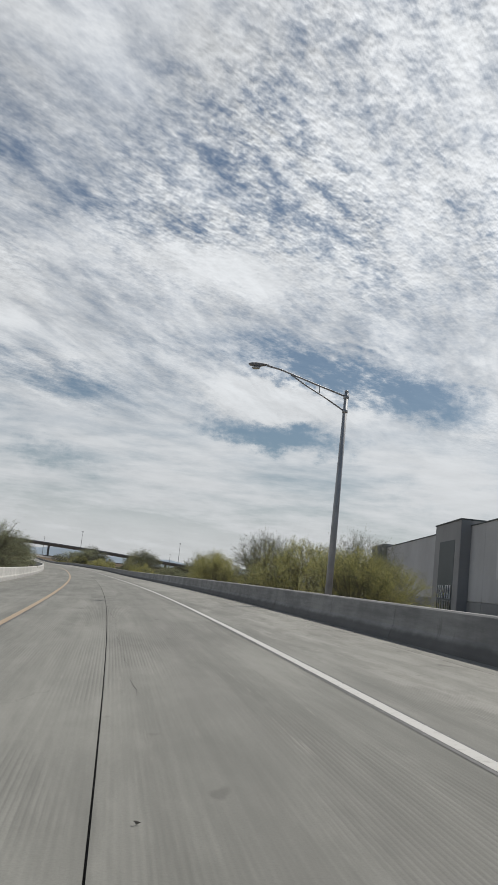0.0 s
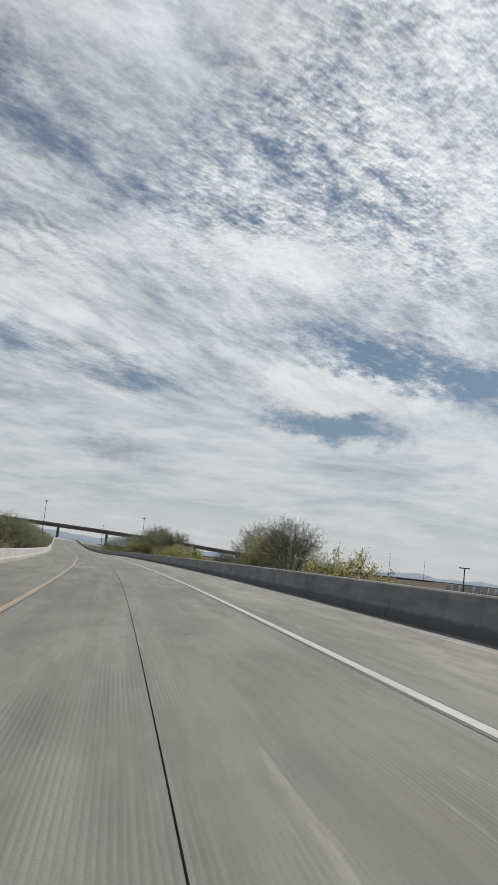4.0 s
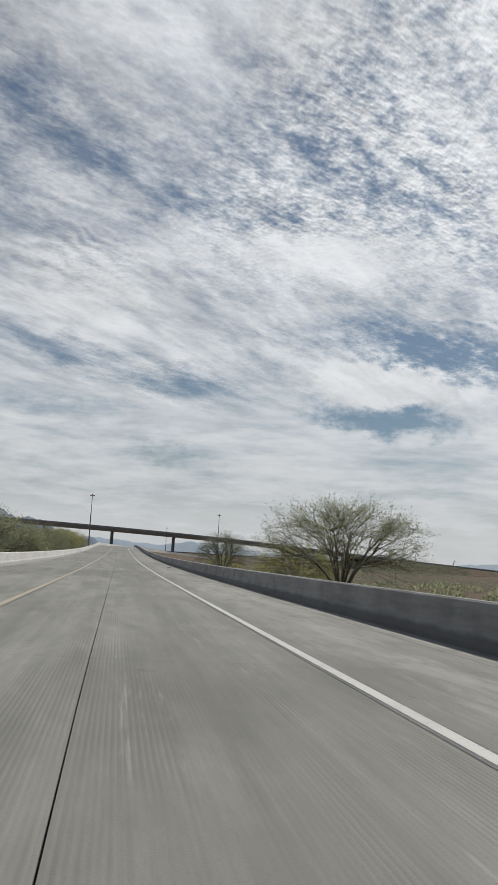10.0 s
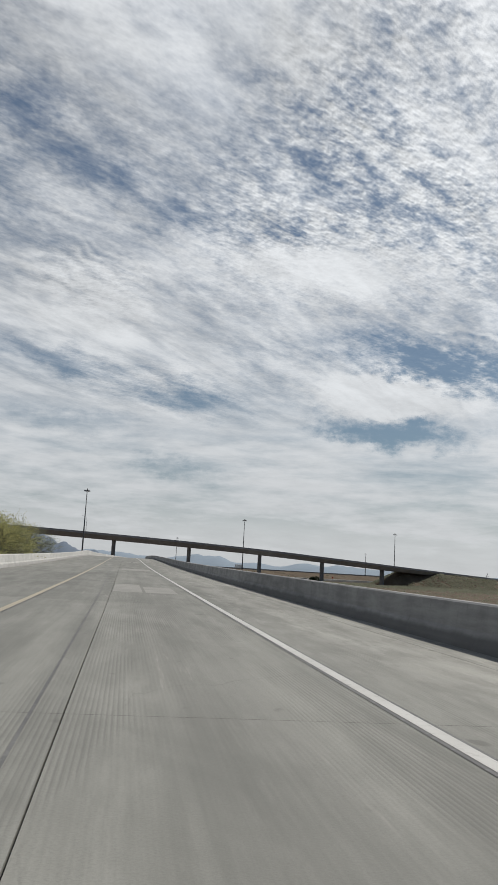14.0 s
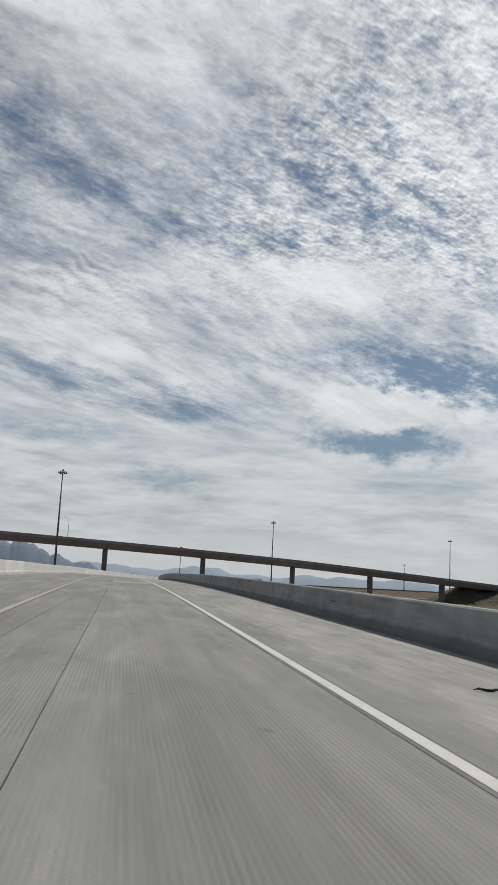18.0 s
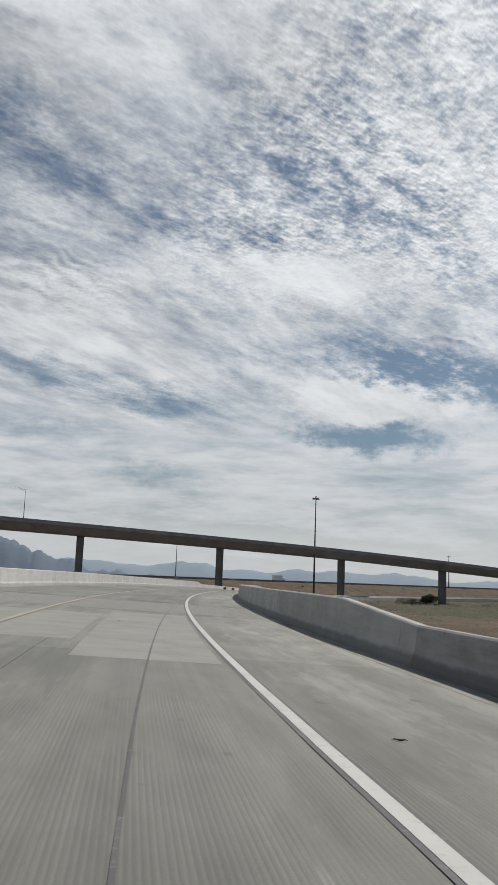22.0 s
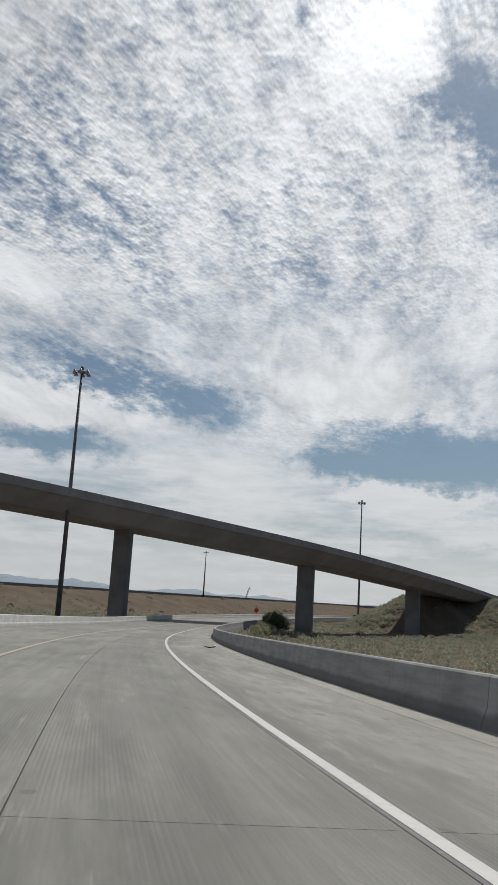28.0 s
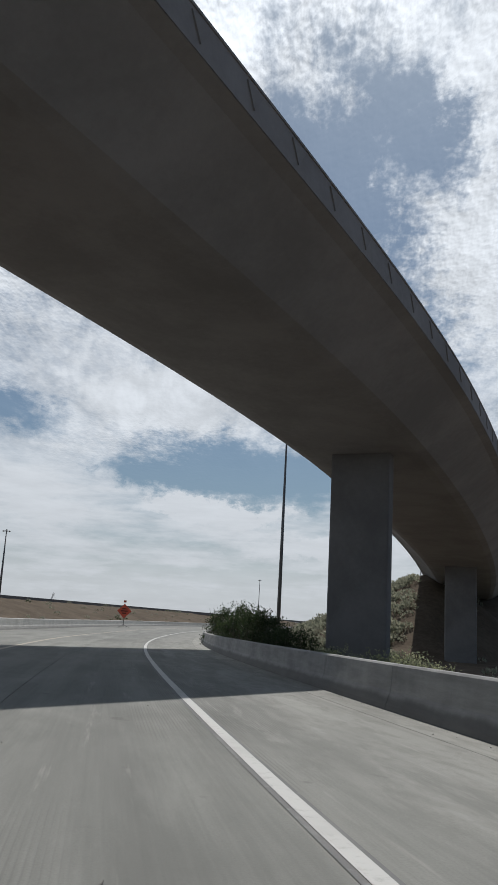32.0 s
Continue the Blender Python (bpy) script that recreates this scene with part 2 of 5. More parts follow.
COVER_LO, COVER_HI = 0.19, 0.92
STREAK, CLOUD_LO, CLOUD_HI, SKY_GAIN, SKY_STRENGTH = radians(44.0), 6.7, 8.1, 0.47, 0.1
build_sky()
sun = new("sun", bpy.data.lights.new("sun", "SUN"))
sun.data.energy, sun.data.angle, sun.data.color = 3.8, radians(0.5), (1.0, 0.95, 0.88)
sun.matrix_world = look((0, 0, 200), Vector((0, 0, 200)) - SUN_WAY)

# ---- materials ----
def material(name, rough=0.8, metallic=0.0, specular=0.4):
    m = bpy.data.materials.new(name)
    m.use_nodes = True
    n = Nodes(m.node_tree)
    bsdf = n.add("ShaderNodeBsdfPrincipled", {"Roughness": rough, "Metallic": metallic, "Specular IOR Level": specular})
    n.add("ShaderNodeOutputMaterial", {"Surface": bsdf.outputs[0]})
    return m, n, bsdf


def set_in(n, bsdf, key, value):
    if hasattr(value, "is_output"):
        n.tree.links.new(value, bsdf.inputs[key])
    else:
        bsdf.inputs[key].default_value = value


def lane_uv(n):
    node = n.add("ShaderNodeUVMap")
    node.uv_map = "lane"
    return node.outputs[0]


def mottled(name, dark, light, scale=2.0, rough=0.85, bump=0.2, bump_scale=40.0, metallic=0.0, grain=0.5, by_object=0.0, specular=0.4):
    """A surface with blotches and grain at two sizes, in metres."""
    m, n, b = material(name, rough, metallic, specular)
    co = n.add("ShaderNodeTexCoord").outputs["Object"]
    blot = n.noise(co, scale, 5.0, 0.6, 0.3)
    fine = n.noise(co, scale * 14, 4.0, 0.65)
    f = n.math("ADD", n.math("MULTIPLY", blot, 1 - grain * 0.6), n.math("MULTIPLY", fine, grain * 0.6))
    col = n.mix(n.ramp(f, 0.32, 0.68), dark, light)
    if by_object:
        rnd = n.add("ShaderNodeObjectInfo").outputs["Random"]
        k = n.ramp(rnd, 0.0, 1.0, 1 - by_object, 1 + by_object)
        col = n.mix(1.0, col, n.add("ShaderNodeCombineXYZ", {0: k, 1: k, 2: k}).outputs[0], "MULTIPLY")
    set_in(n, b, "Base Color", col)
    if bump:
        h = n.noise(co, bump_scale, 3.0, 0.6)
        set_in(n, b, "Normal", n.add("ShaderNodeBump", {"Strength": bump, "Distance": 0.02, "Height": h}).outputs[0])
    return m


def road_concrete():
    """Tined concrete: grooves along the lane, worn wheel paths, stains; u is across, v along, in metres."""
    m, n, b = material("road_concrete", 0.82, 0.0, 0.3)
    uv = lane_uv(n)
    xyz = n.add("ShaderNodeSeparateXYZ", {0: uv})
    u, v = xyz.outputs[0], xyz.outputs[1]

    def along(k, seed=0.0):
        return n.add("ShaderNodeCombineXYZ", {0: u, 1: n.math("MULTIPLY", v, k), 2: seed}).outputs[0]

    streaks = n.noise(along(0.03), 2.2, 5.0, 0.65, 0.2)
    thin = n.noise(along(0.012, 2.0), 26.0, 3.0, 0.6)
    blot = n.noise(along(0.35, 5.0), 0.55, 5.0, 0.62, 0.6)
    cloudy = n.noise(along(0.12, 9.0), 1.1, 5.0, 0.65, 0.4)
    grit = n.noise(uv, 55.0, 3.0, 0.75)
    f = n.math("ADD", n.math("MULTIPLY", streaks, 0.28), n.math("ADD", n.math("MULTIPLY", blot, 0.3), n.math("ADD", n.math("MULTIPLY", thin, 0.1), n.math("MULTIPLY", cloudy, 0.32))))
    col = n.mix(n.ramp(f, 0.37, 0.63), (0.138, 0.139, 0.125), (0.246, 0.246, 0.222))
    # the shoulder is paler and streaked
    shoulder = n.math("MULTIPLY", n.ramp(u, 2.5, 3.4), n.ramp(cloudy, 0.4, 0.62, 0.3, 0.85))
    col = n.mix(shoulder, col, (0.29, 0.286, 0.258))
    col = n.mix(n.math("MULTIPLY", n.ramp(u, 4.7, 4.76), n.ramp(streaks, 0.35, 0.6, 0.1, 0.45)), col, (0.36, 0.35, 0.318))
    col = n.mix(n.ramp(grit, 0.35, 0.8, 0.0, 0.4), col, (0.12, 0.117, 0.108))
    # weather stains in streaks on the shoulder, and a fine mottle all over
    grime = n.ramp(n.noise(along(0.28, 13.0), 2.6, 6.0, 0.7, 0.3), 0.46, 0.62, 0.0, 0.5)
    col = n.mix(n.math("MULTIPLY", grime, n.ramp(u, 2.3, 2.7, 0.35, 1.0)), col, (0.155, 0.154, 0.138))
    bleach = n.ramp(n.noise(along(0.16, 17.0), 1.9, 6.0, 0.7, 0.3), 0.52, 0.68, 0.0, 0.45)
    col = n.mix(n.math("MULTIPLY", bleach, n.ramp(u, 2.3, 2.7, 0.3, 1.0)), col, (0.34, 0.335, 0.305))
    rnd = n.add("ShaderNodeObjectInfo").outputs["Random"]
    k = n.ramp(rnd, 0.0, 1.0, 0.9, 1.06)
    col = n.mix(1.0, col, n.add("ShaderNodeCombineXYZ", {0: k, 1: k, 2: k}).outputs[0], "MULTIPLY")
    # oil drips between the wheel paths, small dark specks, pale scuffs
    lane_mid = n.math("MULTIPLY", n.ramp(n.math("ABSOLUTE", n.math("SUBTRACT", u, 0.75)), 0.15, 0.7, 1.0, 0.0), n.ramp(cloudy, 0.42, 0.66, 0.05, 0.45))
    col = n.mix(lane_mid, col, (0.13, 0.127, 0.118))
    spot = n.ramp(n.noise(along(0.6, 3.0), 2.3, 2.0, 0.5), 0.7, 0.76, 0.0, 0.45)
    col = n.mix(spot, col, (0.08, 0.076, 0.07))
    scuff = n.ramp(n.noise(along(0.05, 7.0), 4.5, 4.0, 0.7), 0.62, 0.74, 0.0, 0.4)
    col = n.mix(scuff, col, (0.34, 0.33, 0.3))
    wave = n.add("ShaderNodeTexWave", {"Vector": uv, "Scale": 8.0, "Distortion": 0.5, "Detail": 1.0})
    wave.wave_type, wave.bands_direction = "BANDS", "X"
    patchy = n.ramp(n.noise(along(0.2, 4.0), 0.7, 3.0, 0.6), 0.4, 0.6)
    groove = n.math("MULTIPLY", wave.outputs[1], patchy)
    col = n.mix(n.math("MULTIPLY", n.ramp(groove, 0.55, 0.95), 0.3), col, (0.1, 0.097, 0.09))
    # hairline cracks
    crack_at = n.vec("ADD", along(0.4, 0.0), n.add("ShaderNodeVectorMath", {0: n.add("ShaderNodeTexNoise", {"Vector": uv, "Scale": 1.6, "Detail": 3.0}).outputs[1], "Scale": 0.3}, "SCALE").outputs[0]).outputs[0]
    vor = n.add("ShaderNodeTexVoronoi", {"Vector": crack_at, "Scale": 0.16})
    vor.feature = "DISTANCE_TO_EDGE"
    line = n.math("MULTIPLY", n.ramp(vor.outputs[0], 0.0005, 0.0016, 1.0, 0.0), n.ramp(blot, 0.5, 0.6))
    col = n.mix(n.math("MULTIPLY", line, 0.15), col, (0.05, 0.048, 0.045))
    set_in(n, b, "Base Color", col)
    h = n.math("SUBTRACT", n.math("MULTIPLY", grit, 0.8), n.math("MULTIPLY", groove, 0.7))
    set_in(n, b, "Normal", n.add("ShaderNodeBump", {"Strength": 0.4, "Distance": 0.006, "Height": h}).outputs[0])
    return m


def scaled_concrete():
    """Spalled paving with the stones showing: speckles at centimetre size."""
    m, n, b = material("scaled_concrete", 0.9, 0.0, 0.3)
    uv = lane_uv(n)
    stones = n.add("ShaderNodeTexVoronoi", {"Vector": uv, "Scale": 60.0}).outputs[1]
    pick = n.add("ShaderNodeSeparateXYZ", {0: stones}).outputs[0]
    blot = n.noise(uv, 0.9, 5.0, 0.65, 0.4)
    pits = n.noise(uv, 19.0, 4.0, 0.7)
    col = n.mix(pick, (0.128, 0.127, 0.118), (0.34, 0.337, 0.312))
    col = n.mix(n.ramp(blot, 0.38, 0.6, 0.1, 0.7), col, (0.235, 0.232, 0.213))
    col = n.mix(n.ramp(pits, 0.56, 0.7, 0.0, 0.75), col, (0.075, 0.072, 0.066))
    set_in(n, b, "Base Color", col)
    h = n.math("SUBTRACT", n.math("MULTIPLY", pick, 0.5), pits)
    set_in(n, b, "Normal", n.add("ShaderNodeBump", {"Strength": 0.8, "Distance": 0.015, "Height": h}).outputs[0])
    return m


def barrier_concrete(name, dark, light, grime):
    """Cast concrete: form joints, rain streaks down the face and grime."""
    m, n, b = material(name, 0.85, 0.0, 0.3)
    uv = lane_uv(n)
    xyz = n.add("ShaderNodeSeparateXYZ", {0: uv})
    down = n.add("ShaderNodeCombineXYZ", {0: n.math("MULTIPLY", xyz.outputs[0], 0.12), 1: xyz.outputs[1], 2: 0.0}).outputs[0]
    rain = n.noise(down, 5.0, 5.0, 0.7)
    blot = n.noise(uv, 0.8, 5.0, 0.6, 0.3)
    grit = n.noise(uv, 35.0, 4.0, 0.7)
    f = n.math("ADD", n.math("MULTIPLY", rain, 0.5), n.math("MULTIPLY", blot, 0.5))
    col = n.mix(n.ramp(f, 0.34, 0.66), dark, light)
    col = n.mix(n.ramp(grit, 0.4, 0.8, 0.0, 0.3), col, (0.18, 0.18, 0.18))
    # splash grime and rubber scuffs low on the face, in uneven tongues; drips from the top
    tongue = n.math("ADD", n.math("MULTIPLY", n.noise(n.add("ShaderNodeCombineXYZ", {0: xyz.outputs[0], 1: n.math("MULTIPLY", xyz.outputs[1], 0.3), 2: 0.0}).outputs[0], 0.9, 5.0, 0.65), 0.22), 0.12)
    splash = n.math("MULTIPLY", n.ramp(n.math("SUBTRACT", xyz.outputs[1], tongue), -0.07, 0.04, 1.0, 0.0), grime)
    col = n.mix(splash, col, (0.09, 0.087, 0.084))
    drip = n.ramp(n.noise(n.add("ShaderNodeCombineXYZ", {0: xyz.outputs[0], 1: n.math("MULTIPLY", xyz.outputs[1], 0.25), 2: 4.0}).outputs[0], 3.2, 4.0, 0.7), 0.6, 0.72, 0.0, 0.4)
    col = n.mix(drip, col, (0.14, 0.137, 0.133))
    rnd = n.add("ShaderNodeObjectInfo").outputs["Random"]
    k = n.ramp(rnd, 0.0, 1.0, 0.93, 1.06)
    col = n.mix(1.0, col, n.add("ShaderNodeCombineXYZ", {0: k, 1: k, 2: k}).outputs[0], "MULTIPLY")
    set_in(n, b, "Base Color", col)
    set_in(n, b, "Normal", n.add("ShaderNodeBump", {"Strength": 0.25, "Distance": 0.01, "Height": grit}).outputs[0])
    return m


def line_paint(name, base, worn):
    m, n, b = material(name, 0.6, 0.0, 0.4)
    uv = lane_uv(n)
    chip = n.noise(uv, 9.0, 5.0, 0.7)
    dirt = n.noise(uv, 0.7, 4.0, 0.6)
    col = n.mix(n.ramp(chip, 0.52, 0.72, 0.0, 0.75), base, worn)
    col = n.mix(n.ramp(dirt, 0.45, 0.75, 0.0, 0.4), col, worn)
    set_in(n, b, "Base Color", col)
    return m


def foliage(name, dark, light, dry):
    m, n, b = material(name, 0.6, 0.0, 0.3)
    geo = n.add("ShaderNodeNewGeometry").outputs["Random Per Island"]
    co = n.add("ShaderNodeTexCoord").outputs["Object"]
    clump = n.noise(co, 0.9, 3.0, 0.6)
    col = n.mix(geo, dark, light)
    col = n.mix(n.ramp(clump, 0.5, 0.72, 0.0, 0.7), col, dry)
    set_in(n, b, "Base Color", col)
    set_in(n, b, "Subsurface Weight", 0.0)
    # thin leaves pass some light
    trans = n.add("ShaderNodeBsdfTranslucent", {"Color": col})
    mixs = n.add("ShaderNodeMixShader", {0: 0.5, 1: b.outputs[0], 2: trans.outputs[0]})
    outn = [k for k in n.tree.nodes if k.type == "OUTPUT_MATERIAL"][0]
    n.tree.links.new(mixs.outputs[0], outn.inputs["Surface"])
    return m


ROAD = road_concrete()
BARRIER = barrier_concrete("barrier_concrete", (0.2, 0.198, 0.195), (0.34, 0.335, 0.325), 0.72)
BARRIER_NEW = barrier_concrete("barrier_new_concrete", (0.34, 0.335, 0.32), (0.46, 0.455, 0.435), 0.6)
BASE = mottled("joint_filler", (0.05, 0.048, 0.045), (0.09, 0.085, 0.08), 3.0)
WHITE_LINE = line_paint("white_line_paint", (0.47, 0.465, 0.44), (0.3, 0.295, 0.272))
DARK_EDGE = line_paint("dark_line_edge", (0.08, 0.08, 0.078), (0.2, 0.2, 0.19))
YELLOW_LINE = line_paint("yellow_line_paint", (0.33, 0.246, 0.16), (0.3, 0.24, 0.17))
FADED_LINE = line_paint("faded_yellow_line_paint", (0.34, 0.295, 0.215), (0.25, 0.235, 0.2))
# lit copy of the barrier concrete: sunshine put into a paler base colour
BARRIER_SUNNY = barrier_concrete("sunlit_barrier_concrete", (0.44, 0.435, 0.41), (0.58, 0.57, 0.54), 0.45)
SOIL = mottled("desert_soil", (0.08, 0.063, 0.047), (0.145, 0.117, 0.088), 0.12, 1.0, 0.6, 3.0, grain=0.7, specular=0.05)
STEEL = mottled("galvanised_steel", (0.34, 0.35, 0.36), (0.48, 0.49, 0.5), 1.5, 0.5, 0.05, metallic=0.25)
DARK_STEEL = mottled("weathered_mast_steel", (0.1, 0.102, 0.105), (0.17, 0.172, 0.175), 0.8, 0.6, 0.05, metallic=0.3)
LAMP_GREY = mottled("lamp_housing_grey", (0.24, 0.24, 0.245), (0.32, 0.32, 0.325), 4.0, 0.5, 0.05)
BRIDGE = mottled("bridge_concrete", (0.235, 0.229, 0.234), (0.32, 0.313, 0.318), 0.22, 0.9, 0.3, 6.0, grain=0.35)
BARK = mottled("bark", (0.09, 0.083, 0.06), (0.19, 0.175, 0.125), 6.0, 0.9, 0.6, 30.0)
TWIG = mottled("grey_twigs", (0.13, 0.135, 0.092), (0.22, 0.225, 0.155), 6.0, 0.9, 0.3, 30.0)
LEAF_OLIVE = foliage("mesquite_leaves", (0.2, 0.22, 0.125), (0.4, 0.415, 0.25), (0.4, 0.385, 0.26))
LEAF_YELLOW = foliage("palo_verde_bloom", (0.27, 0.285, 0.12), (0.56, 0.52, 0.2), (0.38, 0.385, 0.21))
LEAF_GREY = foliage("desert_scrub_leaves", (0.19, 0.2, 0.145), (0.335, 0.34, 0.255), (0.36, 0.325, 0.25))
LEAF_DARK = foliage("dark_shrub_leaves", (0.025, 0.04, 0.018), (0.06, 0.085, 0.035), (0.08, 0.08, 0.05))
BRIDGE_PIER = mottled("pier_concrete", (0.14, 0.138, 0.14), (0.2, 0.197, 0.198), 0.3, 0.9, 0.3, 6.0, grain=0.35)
# dark concrete for the freeway edge barrier, the shade of its face included
BRIDGE_DARK = mottled("shaded_edge_concrete", (0.14, 0.132, 0.13), (0.2, 0.19, 0.187), 0.5, 0.9, 0.2, 8.0)
WALL_GREY = mottled("painted_panel_grey", (0.5, 0.5, 0.5), (0.58, 0.58, 0.58), 0.15, 0.8, 0.05, grain=0.3)
WALL_MID = mottled("painted_panel_mid_grey", (0.25, 0.255, 0.26), (0.31, 0.315, 0.32), 0.2, 0.8, 0.05, grain=0.3)
WALL_BAY = mottled("painted_panel_warm_grey", (0.3, 0.3, 0.3), (0.37, 0.37, 0.37), 0.2, 0.8, 0.05, grain=0.3)
WALL_DARK = mottled("painted_panel_dark", (0.075, 0.09, 0.092), (0.1, 0.115, 0.118), 0.3, 0.6, 0.05)
SIGN_WHITE = mottled("banner_white", (0.6, 0.6, 0.6), (0.7, 0.7, 0.7), 0.5, 0.6, 0.0)
GLASS_DARK = mottled("tinted_window_glass", (0.03, 0.035, 0.04), (0.05, 0.06, 0.065), 1.0, 0.08, 0.0)
LENS_GLASS = mottled("lamp_lens", (0.5, 0.5, 0.48), (0.6, 0.6, 0.58), 3.0, 0.2, 0.0)
# distance haze is painted into the hills: the farther ridge paler and bluer
HILLS_NEAR = mottled("hazed_hills_near", (0.1, 0.13, 0.17), (0.13, 0.16, 0.205), 0.004, 1.0, 0.0)
HILLS_FAR = mottled("hazed_hills_far", (0.2, 0.25, 0.3), (0.235, 0.285, 0.335), 0.003, 1.0, 0.0)
ROCK = mottled("debris_grey", (0.12, 0.11, 0.1), (0.35, 0.33, 0.3), 5.0, 0.9, 0.3)
DRY_STEM = mottled("dry_straw_stems", (0.24, 0.2, 0.14), (0.38, 0.32, 0.23), 6.0, 0.9, 0.3, 30.0)
RUBBER = mottled("tyre_rubber", (0.015, 0.015, 0.015), (0.03, 0.03, 0.03), 8.0, 0.85, 0.2)
CAR_DARK = mottled("car_paint_dark", (0.018, 0.019, 0.021), (0.028, 0.029, 0.031), 1.0, 0.25, 0.0)
CAR_WHITE = mottled("truck_paint_white", (0.62, 0.62, 0.62), (0.72, 0.72, 0.72), 0.6, 0.4, 0.0)
TAIL_RED = mottled("tail_lamp_red", (0.3, 0.01, 0.01), (0.4, 0.02, 0.015), 6.0, 0.2, 0.0)
SIGN_ORANGE = mottled("work_sign_orange", (0.62, 0.09, 0.05), (0.72, 0.12, 0.06), 2.0, 0.45, 0.0)
ROAD_PATCH = mottled("new_concrete_patch", (0.212, 0.208, 0.19), (0.27, 0.265, 0.243), 0.9, 0.85, 0.25, 30.0)
ROAD_ROUGH = scaled_concrete()
CRANE_PAINT = mottled("crane_paint", (0.3, 0.3, 0.28), (0.4, 0.39, 0.36), 0.5, 0.6, 0.0)
ROAD_FAR = mottled("far_pavement", (0.24, 0.235, 0.22), (0.32, 0.31, 0.29), 0.05, 0.85, 0.0)

# ---- helpers of this scene ----
def part(name, bm, mat, parent=None, label="", uv=False):
    me = bpy.data.meshes.new(name)
    if isinstance(bm, tuple):
        me.from_pydata(*bm)
    else:
        bm.to_mesh(me)
        bm.free()
    me.materials.append(mat)
    ob = new(name, me)
    if parent is not None:
        ob.parent = parent
    if label:
        ob["label"] = label
    return ob


def thing(name, label, category, at=(0, 0, 0), group="", kind="", turn=0.0):
    ob = new(name)
    ob.empty_display_size = 0.3
    ob.matrix_world = Matrix.Translation(at) @ Matrix.Rotation(turn, 4, "Z")
    return tagged(ob, label, category, group, kind)


def box_bm(x0, x1, y0, y1, z0, z1, bevel=0.0, bm=None):
    fresh = bm is None
    bm = bm or bmesh.new()
    vs = [bm.verts.new((x, y, z)) for z in (z0, z1) for x, y in ((x0, y0), (x1, y0), (x1, y1), (x0, y1))]
    fs = [bm.faces.new([vs[i] for i in q]) for q in ((3, 2, 1, 0), (4, 5, 6, 7), (0, 1, 5, 4), (1, 2, 6, 5), (2, 3, 7, 6), (3, 0, 4, 7))]
    if bevel and fresh:
        bmesh.ops.bevel(bm, geom=bm.edges[:], offset=bevel, segments=2, affect="EDGES", profile=0.6)
    return bm


def tube_bm(points, radii, sides=8, bm=None, caps=True):
    """A tapered tube along points."""
    bm = bm or bmesh.new()
    rings = []
    for i, p in enumerate(points):
        p = Vector(p)
        a, b = Vector(points[max(i - 1, 0)]), Vector(points[min(i + 1, len(points) - 1)])
        d = (b - a).normalized()
        side = d.cross(Vector((0.31, 0.95, 0.05))).normalized()
        up = side.cross(d)
        rings.append([bm.verts.new(p + radii[i] * (math.cos(k * 2 * math.pi / sides) * side + math.sin(k * 2 * math.pi / sides) * up)) for k in range(sides)])
    for r, q in zip(rings, rings[1:]):
        for k in range(sides):
            bm.faces.new((r[k], r[(k + 1) % sides], q[(k + 1) % sides], q[k])).smooth = True
    if caps:
        bm.faces.new(rings[0][::-1])
        bm.faces.new(rings[-1])
    return bm


# ---- the ramp's alignment ----
STATION = (-60, 40, 120, 190, 270, 400, 560, 630, 690, 750, 810, 870, 930, 990, 1200, 1500)
HEADING = (-10.72, -6.22, -3.84, -1.57, 0.12, 0.27, -0.02, 0.68, -2.17, -9.1, -13.23, -22.07, -28.47, -34.89, -58, -60)
GRADE_S = tuple(range(0, 1001, 40)) + (1060, 1500)
GRADE_Z = (-0.04, -0.21, -0.49, -0.74, -0.76, -0.89, -1.02, -1.13, -1.32, -1.42, -1.32, -1.05, -0.61, -0.04, 0.67, 1.32, 1.59, 1.52, 1.48, 1.25, 0.85, 0.31, -0.62, -1.72, -2.78, -3.23, -3.62, -3.66)
SHIFT_S = tuple(range(-20, 641, 60)) + tuple(range(700, 1061, 20)) + (1090, 1130)      # the axis lies this far to the right of the headings' line
SHIFT_O = (-0.18, -0.06, -0.13, 0.09, -0.01, -0.01, -0.12, -0.13, 0.08, 0.06, 0.1, 0.29, 0.03, -0.01, -0.05, -0.06, -0.1, 0.48, 0.75, 0.55, 0.46, 0.15, 0.04, -0.1, 0.05, -0.1, -0.13, 0.07, -0.35, -0.68, -0.63, -0.56, -0.46)
BANK_S = (0, 246, 301, 647, 687, 772, 867, 1000, 1500)
BANK_D = (-3.0, -2.8, 0, 0, 2, 2, 1, 1, 1)
_S = np.arange(-60.0, 1500.1, 2.0)
_H = np.radians(np.interp(_S, STATION, HEADING))
_H = np.convolve(np.pad(_H, 8, mode="edge"), np.ones(17) / 17, "valid")
_X, _Y = np.cumsum(-np.sin(_H)) * 2, np.cumsum(np.cos(_H)) * 2
_i0 = 30
_X, _Y = _X - _X[_i0] + 0.58, _Y - _Y[_i0] - 0.1
_shift = np.convolve(np.pad(np.interp(_S, SHIFT_S, SHIFT_O), 8, mode="edge"), np.ones(17) / 17, "valid")
_X, _Y = _X + _shift * np.cos(_H), _Y + _shift * np.sin(_H)
_Z = np.interp(_S, GRADE_S, GRADE_Z)
_Z = np.convolve(np.pad(_Z, 8, mode="edge"), np.ones(17) / 17, "valid")
_B = np.tan(np.radians(np.interp(_S, BANK_S, BANK_D)))


